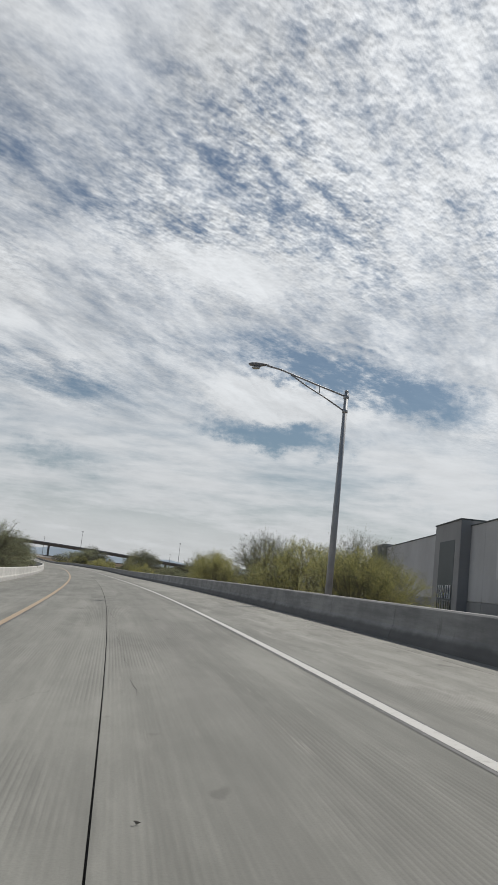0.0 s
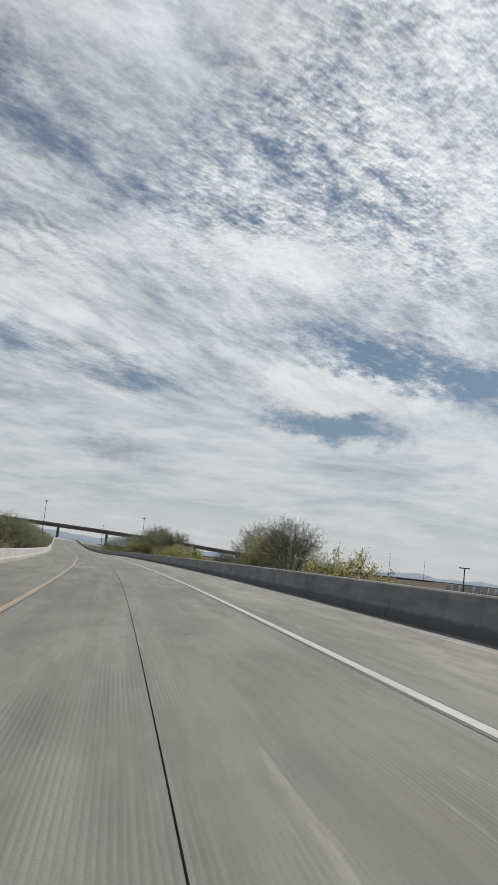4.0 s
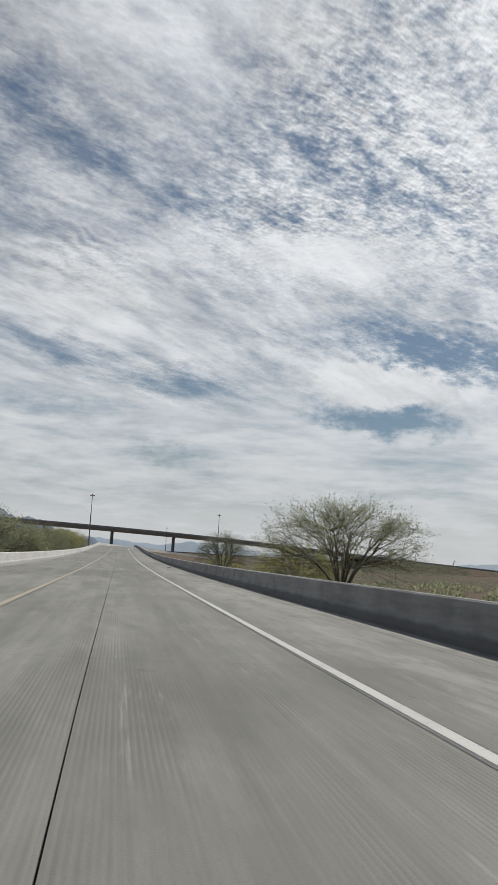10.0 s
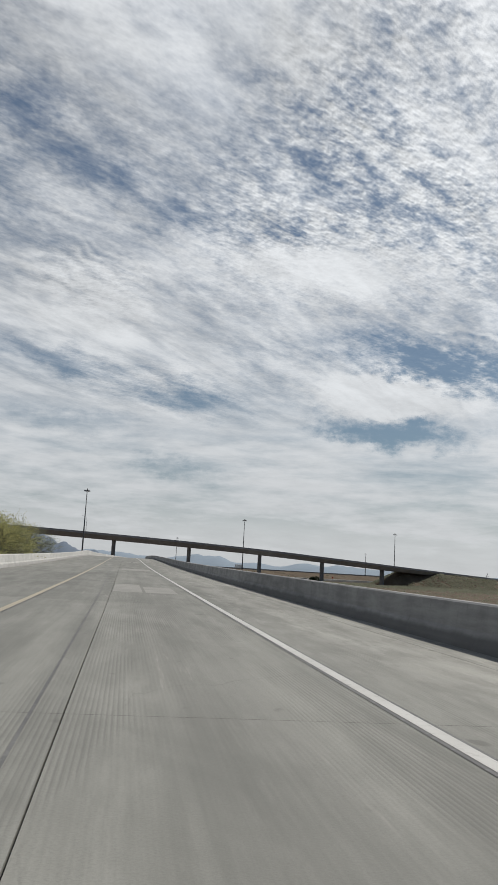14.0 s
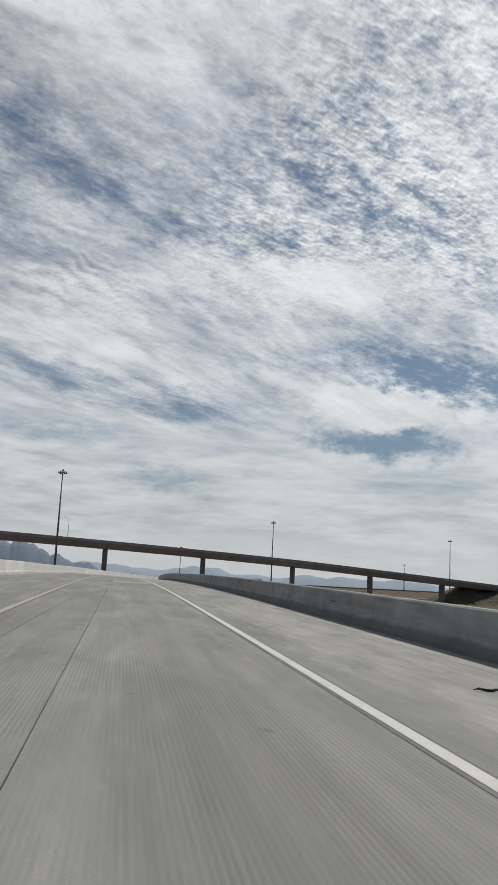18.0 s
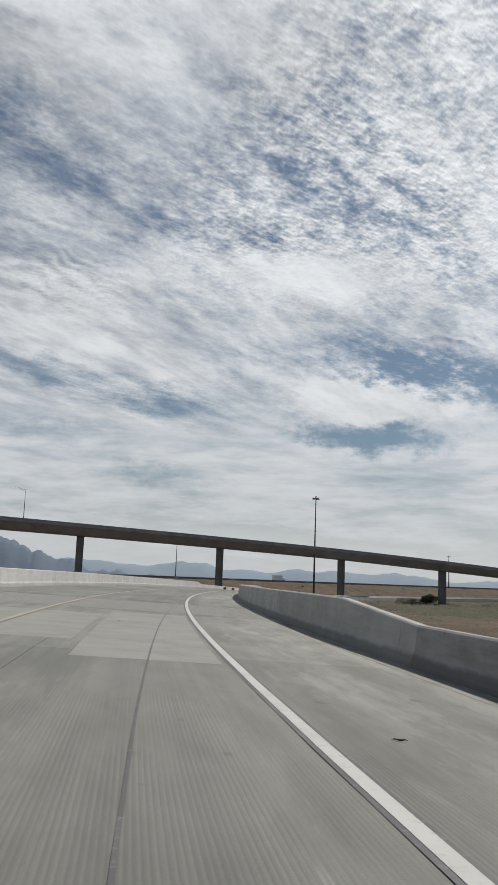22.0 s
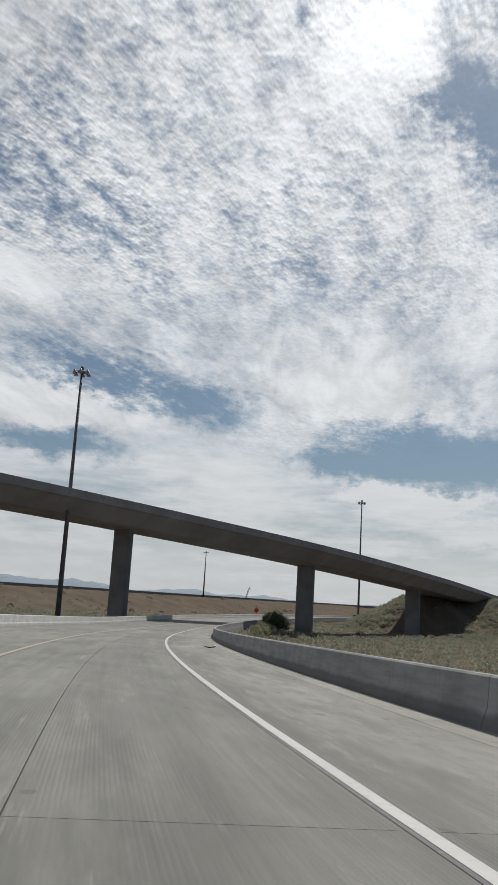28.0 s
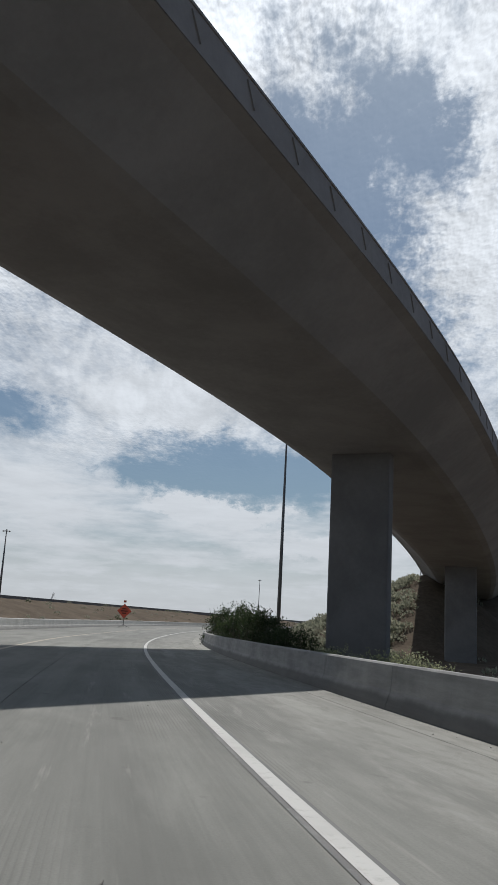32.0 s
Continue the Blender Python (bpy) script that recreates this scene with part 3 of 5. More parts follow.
def road_at(s, o=0.0, dz=0.0):
    """The place at station s, o metres to the right of the lane's axis, dz over the slab."""
    h = np.interp(s, _S, _H)
    return Vector((float(np.interp(s, _S, _X) + o * math.cos(h)), float(np.interp(s, _S, _Y) + o * math.sin(h)),
                   float(np.interp(s, _S, _Z) - o * np.interp(s, _S, _B) + dz)))


def strip(name, mat, parent, s0, s1, profile, step=4.0, closed=False, label=""):
    """Sweep a profile of (offset, height) along the ramp; offsets may be functions of the station."""
    k = max(1, round((s1 - s0) / step))
    ss = [s0 + (s1 - s0) * i / k for i in range(k + 1)]
    verts, uvs, faces = [], [], []
    m = len(profile)
    for s in ss:
        run = 0.0
        last = None
        for o, z in profile:
            oo = o(s) if callable(o) else o
            if last is not None:
                run += math.hypot(oo - last[0], z - last[1])
            last = (oo, z)
            verts.append(road_at(s, oo, z))
            uvs.append((oo if not closed else s, s if not closed else run))
    for i in range(k):
        for j in range(m if closed else m - 1):
            a, b = i * m + j, i * m + (j + 1) % m
            faces.append((a, b, b + m, a + m))
    if closed:
        faces.append(tuple(range(m))[::-1])
        faces.append(tuple(range(k * m, k * m + m)))
    ob = part(name, ([tuple(v) for v in verts], [], faces), mat, parent, label)
    lay = ob.data.uv_layers.new(name="lane")
    for lp in ob.data.loops:
        lay.data[lp.index].uv = uvs[lp.vertex_index]
    return ob


ROAD_END = 1340.0


def edge_right(s):
    return float(np.interp(s, (-60, 190, 270, 400, 550, 640, 700, 760, 840, 900, 960, 1010, 1500), (5.37, 5.32, 5.08, 5.21, 5.33, 5.27, 5.42, 5.51, 5.4, 5.34, 5.14, 5.5, 5.3)))


def edge_left(s):
    return float(np.interp(s, (-60, 150, 300, 480, 600, 680, 790, 832, 1000, 1500), (-5.8, -5.9, -6.3, -7.0, -7.5, -8.0, -7.9, -7.2, -7.1, -6.8)))


W_OFF, Y_OFF = 2.2, -2.4
ramp = thing("road", "grey tined concrete freeway ramp, worn and streaked", "road", kind="structure")
strip("sub_base", BASE, ramp, -58, ROAD_END, [(lambda q: edge_left(q) - 0.3, -0.03), (lambda q: edge_right(q) + 0.3, -0.03)], 6.0)
lines_thing = thing("lane_lines", "long painted edge lines along the ramp, worn in places", "road marking", kind="structure")
strip("white_edge_line", WHITE_LINE, lines_thing, -58, ROAD_END, [(W_OFF - 0.065, 0.006), (W_OFF + 0.065, 0.006)], label="solid white edge line")
strip("white_line_border", DARK_EDGE, lines_thing, -58, ROAD_END, [(W_OFF - 0.115, 0.004), (W_OFF - 0.068, 0.004)])
strip("white_line_border", DARK_EDGE, lines_thing, -58, ROAD_END, [(W_OFF + 0.068, 0.004), (W_OFF + 0.1, 0.004)])
strip("yellow_edge_line", YELLOW_LINE, lines_thing, -58, 278, [(Y_OFF - 0.07, 0.006), (Y_OFF + 0.07, 0.006)], label="worn yellow edge line")
strip("yellow_edge_line", FADED_LINE, lines_thing, 278, ROAD_END, [(Y_OFF - 0.07, 0.006), (Y_OFF + 0.07, 0.006)], label="yellow edge line faded to tan")
strip("yellow_line_border", DARK_EDGE, lines_thing, -58, ROAD_END, [(Y_OFF + 0.073, 0.004), (Y_OFF + 0.11, 0.004)])

# ---- barriers ----
def bar_height_right(q):
    return float(np.interp(q, (692.5, 698.5, 812, 818), (0.73, 1.05, 1.05, 0.73)))


def bar_height_left(q):
    return float(np.interp(q, (560, 600, 832, 836), (0.78, 1.02, 1.1, 0.74)))


def barrier_run(name, label, edge, tall, sign, joints):
    """A run of cast barrier segments; sign is +1 on the right of the lane, -1 on the left."""
    run = thing(name, label, "barrier", kind="structure")
    for a, b in zip(joints, joints[1:]):
        k = max(1, round((b - a) / 3.0))
        m = 10
        verts, uvs, faces = [], [], []
        for i in range(k + 1):
            q = a + 0.008 + (b - a - 0.016) * i / k
            h = tall(q)
            prof = [(0.0, -0.02), (0.02, 0.08), (0.1, 0.3), (0.13, h - 0.03), (0.16, h), (0.33, h), (0.36, h - 0.03), (0.36, 0.3), (0.4, -0.1), (0.4, -0.75)]
            run_up = 0.0
            for j, (o, z) in enumerate(prof):
                verts.append(tuple(road_at(q, edge(q) + sign * o, z)))
                uvs.append((q, z + (2 if j > 5 else 0)))
        for i in range(k):
            for j in range(m):
                p, r = i * m + j, i * m + (j + 1) % m
                f = (p, r, r + m, p + m)
                faces.append(f if sign > 0 else f[::-1])
        faces += [tuple(range(m)), tuple(range(k * m, k * m + m))]
        # the left run gets the paler copy with sunlight in its colour
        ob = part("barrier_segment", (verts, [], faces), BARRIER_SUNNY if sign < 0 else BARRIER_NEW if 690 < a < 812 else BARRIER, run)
        lay = ob.data.uv_layers.new(name="lane")
        for lp in ob.data.loops:
            lay.data[lp.index].uv = uvs[lp.vertex_index]
    return run


random.seed(3)
right_joints, left_joints = [-58.0], [-58.0]
while right_joints[-1] < 1290:
    right_joints.append(right_joints[-1] + random.choice((9.0, 12.0, 15.0)))
right_joints = sorted([q for q in right_joints if not 684 < q < 706] + [692.5, 698.5, 706.0])
while left_joints[-1] < 1290:
    left_joints.append(left_joints[-1] + random.choice((9.0, 12.0, 15.0)))
left_joints = sorted([q for q in left_joints if not 828 < q < 842] + [832.0, 836.0])
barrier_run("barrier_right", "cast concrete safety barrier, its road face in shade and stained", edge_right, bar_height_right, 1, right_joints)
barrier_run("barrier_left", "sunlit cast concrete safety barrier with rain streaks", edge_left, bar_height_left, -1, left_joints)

# ---- the line of the overpass, and the freeway beyond ----
OV_X, OV_Y, OV_Z = (-330, -150, -92, -40, 8, 56, 105, 151.5, 202, 255, 310, 420), (742, 862, 897, 926, 950, 971, 987, 1001, 1024, 1054, 1088, 1160), \
    (15.0, 15.2, 15.1, 14.7, 13.9, 12.7, 10.9, 8.5, 6.0, 3.6, 1.4, -2.5)
OV_HALF, OV_DEPTH = 7.0, 2.6


def smooth_line(xs, ys, zs, step=3.0):
    """A smooth line through the given places, at even steps."""
    p = [Vector(q) for q in zip(xs, ys, zs)]
    out = []
    for i in range(len(p) - 1):
        a, b, c, d = p[max(i - 1, 0)], p[i], p[i + 1], p[min(i + 2, len(p) - 1)]
        k = max(2, int((c - b).length / step))
        for j in range(k):
            u = j / k
            out.append(0.5 * (2 * b + (c - a) * u + (2 * a - 5 * b + 4 * c - d) * u * u + (3 * b - a - 3 * c + d) * u ** 3))
    out.append(p[-1])
    return out


ov_line = smooth_line(OV_X, OV_Y, OV_Z)
ABUT_X = 249.0
HILL_X = 226.0
_hill = np.array([(p.x, p.y, p.z + OV_DEPTH) for p in ov_line if p.x >= HILL_X])
FW_P, FW_D = Vector((225, 1200)), Vector((math.sin(radians(58)), math.cos(radians(58))))
FW_N = Vector((FW_D.y, -FW_D.x))     # towards the ramp's side
FW_Z = 1.2
_axis = np.stack([_X, _Y], 1)


def ground_z(x, y):
    flat = float(np.interp(y, (380, 640), (-2.3, -5.3)))
    z = flat + 0.3 * noise.noise((x * 0.02, y * 0.02, 0.3)) + 0.1 * noise.noise((x * 0.11, y * 0.11, 4.0))
    # approach embankment behind the abutment
    if x > 130 and y > 900:
        d = np.hypot(_hill[:, 0] - x, _hill[:, 1] - y)
        i = int(np.argmin(d))
        over = _hill[i, 2] - 0.25 - 0.52 * max(0.0, d[i] - 6.6)
        # the near side of the cone starts further on
        a, b = _hill[max(i - 1, 0)], _hill[min(i + 1, len(_hill) - 1)]
        across = ((x - _hill[i, 0]) * (b[1] - a[1]) - (y - _hill[i, 1]) * (b[0] - a[0])) / math.hypot(b[0] - a[0], b[1] - a[1])
        over -= 0.7 * min(max(0.0, across + 5.0), 12.0) * min(1.0, max(0.0, (ABUT_X + 4 - x) / 20))
        z = max(z, over + 0.25 * noise.noise((x * 0.09, y * 0.09, 1.0)))
    # freeway embankment
    q = Vector((x, y)) - FW_P
    side = q.dot(FW_N)
    if side < 40 and q.length < 2500:
        top = FW_Z - 0.24 * max(0.0, side) - 0.24 * max(0.0, -34 - side)
        z = max(z, min(top, FW_Z) + 0.12 * noise.noise((x * 0.08, y * 0.08, 2.0)))
    # keep under the ramp, and bank up to its shoulders
    if -60 < x < 480 and -70 < y < 1420:
        d2 = (_axis[:, 0] - x) ** 2 + (_axis[:, 1] - y) ** 2
        i = int(np.argmin(d2))
        far = math.sqrt(d2[i])
        road_z = float(_Z[i])
        fill = road_z - 0.75 - 0.4 * max(0.0, far - 7.6)
        if far < 8.0:
            z = min(max(z, fill), road_z - 0.75)
        else:
            z = max(min(z, road_z - 0.75 + 0.55 * (far - 8.0)), fill)
    return z


def grid_coords(lo, hi, fine_lo, fine_hi, fine, coarse):
    left = [fine_lo - coarse * k * k for k in range(1, 200) if fine_lo - coarse * k * k > lo]
    right = [fine_hi + coarse * k * k for k in range(0, 200) if fine_hi + coarse * k * k < hi]
    return sorted([lo] + left + list(np.arange(fine_lo, fine_hi, fine)) + right + [hi])


gx = grid_coords(-4800, 4800, -110, 420, 4.0, 4.0)
gy = grid_coords(-4200, 5000, -100, 1320, 4.5, 4.5)
gv = [(x, y, ground_z(x, y)) for y in gy for x in gx]
gf = [(j * len(gx) + i, j * len(gx) + i + 1, (j + 1) * len(gx) + i + 1, (j + 1) * len(gx) + i) for j in range(len(gy) - 1) for i in range(len(gx) - 1)]
ground = tagged(part("ground", (gv, [], gf), SOIL), "dry brown desert ground with sparse scrub", "ground", kind="structure")
for p in ground.data.polygons:
    p.use_smooth = True

# ---- overpass ----
def sweep_line(line, profile):
    """Verts and faces of a closed profile (across, up) swept along a line."""
    verts, faces, m = [], [], len(profile)
    for i, p in enumerate(line):
        d = line[min(i + 1, len(line) - 1)] - line[max(i - 1, 0)]
        r = Vector((d.y, -d.x, 0)).normalized()
        verts += [tuple(p + r * a + Vector((0, 0, b))) for a, b in profile]
    for i in range(len(line) - 1):
        faces += [(i * m + j, i * m + (j + 1) % m, (i + 1) * m + (j + 1) % m, (i + 1) * m + j) for j in range(m)]
    faces += [tuple(range(m))[::-1], tuple(range((len(line) - 1) * m, len(line) * m))]
    return verts, [], faces


def line_frame(x):
    i = min(range(1, len(ov_line) - 1), key=lambda k: abs(ov_line[k].x - x))
    d = ov_line[i + 1] - ov_line[i - 1]
    return ov_line[i], math.atan2(d.y, d.x)


overpass = thing("overpass", "long curving concrete box girder flyover on wall piers, dark in its own shade", "bridge", kind="structure")
cut = [p for p in ov_line if p.x < ABUT_X + 3]
belly = [(OV_HALF, OV_DEPTH - 0.22), (6.55, OV_DEPTH - 0.42), (4.1, 0.22), (3.5, 0.05), (2.9, 0.0), (-2.9, 0.0), (-3.5, 0.05), (-4.1, 0.22), (-6.55, OV_DEPTH - 0.42), (-OV_HALF, OV_DEPTH - 0.22)]
girder = part("girder", sweep_line(cut, [(-OV_HALF, OV_DEPTH)] + belly[::-1] + [(OV_HALF, OV_DEPTH)]), BRIDGE, overpass)
for side in (-1, 1):
    o = side * OV_HALF
    prof = [(o - 0.3 * side, OV_DEPTH + 0.003), (o + 0.03 * side, OV_DEPTH - 0.2), (o + 0.03 * side, OV_DEPTH + 0.9), (o - 0.22 * side, OV_DEPTH + 0.9)]
    part("parapet", sweep_line(ov_line, prof if side > 0 else prof[::-1]), BRIDGE, overpass)
    cap = [(o - 0.26 * side, OV_DEPTH + 0.904), (o + 0.07 * side, OV_DEPTH + 0.904), (o + 0.07 * side, OV_DEPTH + 0.99), (o - 0.26 * side, OV_DEPTH + 0.99)]
    part("coping", sweep_line(ov_line, cap if side > 0 else cap[::-1]), BRIDGE, overpass)

# cast triangles along the outer face of the near parapet
tri_bm = bmesh.new()
tv = [tri_bm.verts.new(v) for v in ((-0.5, 0, 0.72), (0.5, 0, 0.72), (0.0, 0, 0.0), (-0.5, -0.05, 0.72), (0.5, -0.05, 0.72), (0.0, -0.05, 0.0))]
for q in ((3, 4, 5), (0, 3, 5, 2), (1, 2, 5, 4), (0, 1, 4, 3)):
    tri_bm.faces.new([tv[i] for i in q])
tri_bm.normal_update()
first_tri, run = None, 0.0
for a, b in zip(ov_line, ov_line[1:]):
    if not 60 < a.x < 235:
        continue
    d = (b - a)
    nrm = Vector((d.y, -d.x, 0)).normalized()
    at = (a + b) / 2 + nrm * (OV_HALF + 0.034) + Vector((0, 0, OV_DEPTH + 0.05))
    if first_tri is None:
        first_tri = part("relief_triangle", tri_bm, BRIDGE, overpass)
        t = first_tri
    else:
        t = new("relief_triangle", first_tri.data)
        t.parent = overpass
    t.matrix_world = Matrix.Translation(at) @ Matrix.Rotation(math.atan2(d.y, d.x), 4, "Z")


def pier_at(x):
    p, a = line_frame(x)
    base = ground_z(p.x, p.y) - 1.0
    bm = box_bm(-0.52, 0.52, -1.95, 1.8, base, p.z + 0.16, 0.14)
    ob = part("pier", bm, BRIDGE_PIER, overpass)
    ob.matrix_world = Matrix.Translation((p.x, p.y, 0)) @ Matrix.Rotation(a, 4, "Z")
    return ob


for x in (-150, -92, -40, 8, 55.3, 104.6, 152.8, 202.5):
    pier_at(x)
p, a = line_frame(ABUT_X + 2)
ab = part("abutment", box_bm(-1.0, 1.0, -OV_HALF + 0.1, OV_HALF - 0.1, -5.5, p.z + 0.03, 0.08), BRIDGE, overpass)
ab.matrix_world = Matrix.Translation((p.x, p.y, 0)) @ Matrix.Rotation(a, 4, "Z")
part("approach_deck", sweep_line([q for q in ov_line if q.x >= ABUT_X], [(-OV_HALF + 0.05, OV_DEPTH - 0.4), (OV_HALF - 0.05, OV_DEPTH - 0.4), (OV_HALF - 0.05, OV_DEPTH - 0.02), (-OV_HALF + 0.05, OV_DEPTH - 0.02)]), BRIDGE, overpass)


# ---- high mast lights ----
def high_mast(height):
    mast = thing("high_mast_light", "tall slim dark steel high mast with a ring of floodlights", "light mast", group="high mast lights")
    part("pole", tube_bm([(0, 0, 0), (0, 0, height * 0.5), (0, 0, height)], [0.4, 0.29, 0.16], 12), DARK_STEEL, mast)
    part("base_flange", tube_bm([(0, 0, 0), (0, 0, 0.12)], [0.62, 0.62], 12), DARK_STEEL, mast)
    part("ring", tube_bm([(0, 0, height - 0.55), (0, 0, height - 0.3)], [0.6, 0.6], 14), DARK_STEEL, mast)
    part("cap", tube_bm([(0, 0, height), (0, 0, height + 0.35), (0, 0, height + 0.5)], [0.3, 0.24, 0.05], 10), DARK_STEEL, mast)
    for k in range(6):
        c, sn = math.cos(k * math.pi / 3), math.sin(k * math.pi / 3)
        part("floodlight", tube_bm([(1.1 * c, 1.1 * sn, height - 0.15), (1.1 * c, 1.1 * sn, height - 0.55), (1.1 * c, 1.1 * sn, height - 0.85)], [0.14, 0.26, 0.34], 8), LAMP_GREY, mast)
        part("arm", tube_bm([(0.55 * c, 0.55 * sn, height - 0.4), (1.1 * c, 1.1 * sn, height - 0.3)], [0.05, 0.05], 5), DARK_STEEL, mast)
    return mast


MASTS = ((-3.1, 803.2, 31.7), (92.3, 978.2, 33.5), (229.3, 1079.1, 35.9), (244.8, 1213.7, 22.6), (66.1, 1280.6, 29.5), (449.9, 1192.1, 33.0), (628.0, 1470.0, 34.0))
first = None
for x, y, top in MASTS:
    if first is None:
        first = m = high_mast(37.0)
    else:
        m = copy_thing(first, pose(0, 0, 0))
    g = ground_z(x, y)
    k = (top - g) / 37.0
    m.matrix_world = Matrix.Translation((x, y, g - 0.05)) @ Matrix.Diagonal((1, 1, k, 1))

# ---- lamp post on the right barrier ----
def lamp_post(at, turn, foot):
    lamp = thing("street_lamp", "galvanised steel street lamp with a truss arm and cobra head", "street lamp", at, turn=turn)
    part("pole", tube_bm([(0, 0, foot), (0, 0, 4.0), (0, 0, 9.6)], [0.17, 0.14, 0.095], 14), STEEL, lamp)
    part("base_plate", box_bm(-0.24, 0.24, -0.24, 0.24, foot, foot + 0.05, 0.01), STEEL, lamp)
    for x, y in ((-0.16, -0.16), (0.16, -0.16), (0.16, 0.16), (-0.16, 0.16)):
        part("anchor_bolt", tube_bm([(x, y, foot + 0.04), (x, y, foot + 0.12)], [0.025, 0.025], 6), DARK_STEEL, lamp)
    part("pole_cap", tube_bm([(0, 0, 9.6), (0, 0, 9.68)], [0.105, 0.07], 10), STEEL, lamp)
    part("clamp", tube_bm([(0, 0, 9.28), (0, 0, 9.46)], [0.125, 0.125], 10), STEEL, lamp)
    part("clamp", tube_bm([(0, 0, 8.62), (0, 0, 8.78)], [0.125, 0.125], 10), STEEL, lamp)
    top = [(-0.06, 0, 9.4), (-1.4, 0, 9.72), (-2.6, 0, 10.02), (-3.2, 0, 10.17), (-3.8, 0, 10.24)]
    low = [(-0.06, 0, 8.72), (-1.0, 0, 9.2), (-1.9, 0, 9.6), (-2.65, 0, 9.99)]
    part("upper_arm", tube_bm(top, [0.042] * 5, 8), STEEL, lamp)
    part("lower_arm", tube_bm(low, [0.034] * 4, 8), STEEL, lamp)
    part("strut", tube_bm([(-1.3, 0, 9.74), (-1.28, 0, 9.36)], [0.022, 0.022], 6), STEEL, lamp)
    head = bmesh.new()
    bmesh.ops.create_uvsphere(head, u_segments=16, v_segments=10, radius=0.5)
    for v in head.verts:
        x, y, z = v.co
        w = 0.75 + 0.5 * (-x)          # wider towards the tip
        v.co = Vector((x * 0.95, y * 0.42 * w, (z * 0.2 if z > 0 else z * 0.3) * w))
    for f in head.faces:
        f.smooth = True
    h = part("lamp_head", head, LAMP_GREY, lamp, "grey cobra lamp head")
    h.matrix_basis = Matrix.Translation((-4.2, 0, 10.25)) @ Matrix.Rotation(radians(-6), 4, "Y")
    lens = tube_bm([(0, 0, 0), (0, 0, -0.06)], [0.2, 0.15], 12)
    g = part("lens", lens, LENS_GLASS, h, "clear glass lens")
    g.matrix_basis = Matrix.Translation((-0.12, 0, -0.15))
    lamp.scale = (0.955, 0.955, 0.955)
    return lamp


lamp_ground = ground_z(13.5, 32.8)
lamp_post((13.5, 32.8, 0.33), radians(-5), (lamp_ground - 0.33) / 0.955)


# ---- warehouse ----
def warehouse():
    w = thing("warehouse", "large grey tilt-up concrete warehouse with dark entrance bay", "building", (43.2, 65.0, 0.0), turn=math.atan2(54.6, 17.4))
    # local x runs along the front, away from the lamp's end; local -y is the building's depth
    g, top = -2.6, 9.0
    def wall(name, x0, x1, y0, y1, z0, z1, mat, parent=w, label="", bevel=0.03):
        return part(name, box_bm(x0, x1, y0, y1, z0, z1, bevel), mat, parent, label)
    wall("wall", -40, 72, -60, -0.4, g, top - 0.15, WALL_GREY)
    for k in range(-5, 10):
        x0 = k * 7.4
        if k in (2,):
            continue
        wall("wall_panel", x0 + 0.02, x0 + 7.38, -0.42, -0.2, 1.2, top, WALL_GREY)
        wall("base_panel", x0 + 0.02, x0 + 7.38, -0.42, -0.14, g, 1.15, WALL_MID)
        wall("coping", x0, x0 + 7.4, -0.5, -0.1, top + 0.002, top + 0.12, WALL_DARK)
    bay = wall("entrance_bay", 13.0, 25.8, -3, 0.9, g, top + 0.6, WALL_BAY)
    wall("recess", 15.4, 23.0, 0.85, 0.93, g, 7.6, WALL_DARK, bay)
    wall("bay_coping", 12.9, 25.9, -3.1, 1.0, top + 0.602, top + 0.74, WALL_DARK, bay)
    for r, (z0, z1) in enumerate(((-0.7, 1.0), (1.2, 2.7))):
        for x0 in (15.7, 19.4):
            win = wall("window", x0, x0 + 3.3, 0.932, 0.97, z0, z1, GLASS_DARK, bay)
            for u in (x0, x0 + 1.1, x0 + 2.2, x0 + 3.22):
                wall("mullion", u, u + 0.1, 0.972, 1.02, z0, z1, WALL_GREY, win, bevel=0.005)
    tower = wall("corner_tower", 72, 86, -14, 0.6, g, top + 0.6, WALL_MID)
    wall("tower_face", 72.4, 78.5, 0.602, 0.7, 0.0, top + 0.3, WALL_DARK, tower)
    sign_panel = wall("sign_panel", -8.0, 2.6, -0.196, -0.12, 3.4, 7.6, SIGN_WHITE, w, "pale banner panel with dark lettering")
    # the lettering cannot be read whole: bars of its size
    for z, x1 in ((5.0, 2.0), (4.1, 1.4)):
        for k in range(5):
            part("lettering_bar", box_bm(x1 - 0.9 - k * 1.0, x1 - 0.25 - k * 1.0, -0.118, -0.1, z, z + 0.62, 0.01), WALL_DARK, sign_panel)
    return w


warehouse()

# ---- trees and shrubs ----
def quads_mesh(centres, normals, ups, widths, heights, tri=False):
    """Many small flat leaves in one mesh: numpy arrays in, verts and faces out."""
    side = np.cross(ups, normals)
    side /= np.linalg.norm(side, axis=1)[:, None] + 1e-9
    up = ups / (np.linalg.norm(ups, axis=1)[:, None] + 1e-9)
    a, b = side * widths[:, None] / 2, up * heights[:, None] / 2
    v = np.stack([centres - b, centres + a * 0.9 - b * 0.1, centres + b, centres - a * 0.9 + b * 0.1], 1).reshape(-1, 3)
    n = len(centres)
    f = np.arange(n * 4).reshape(n, 4)
    return v.tolist(), [], f.tolist()


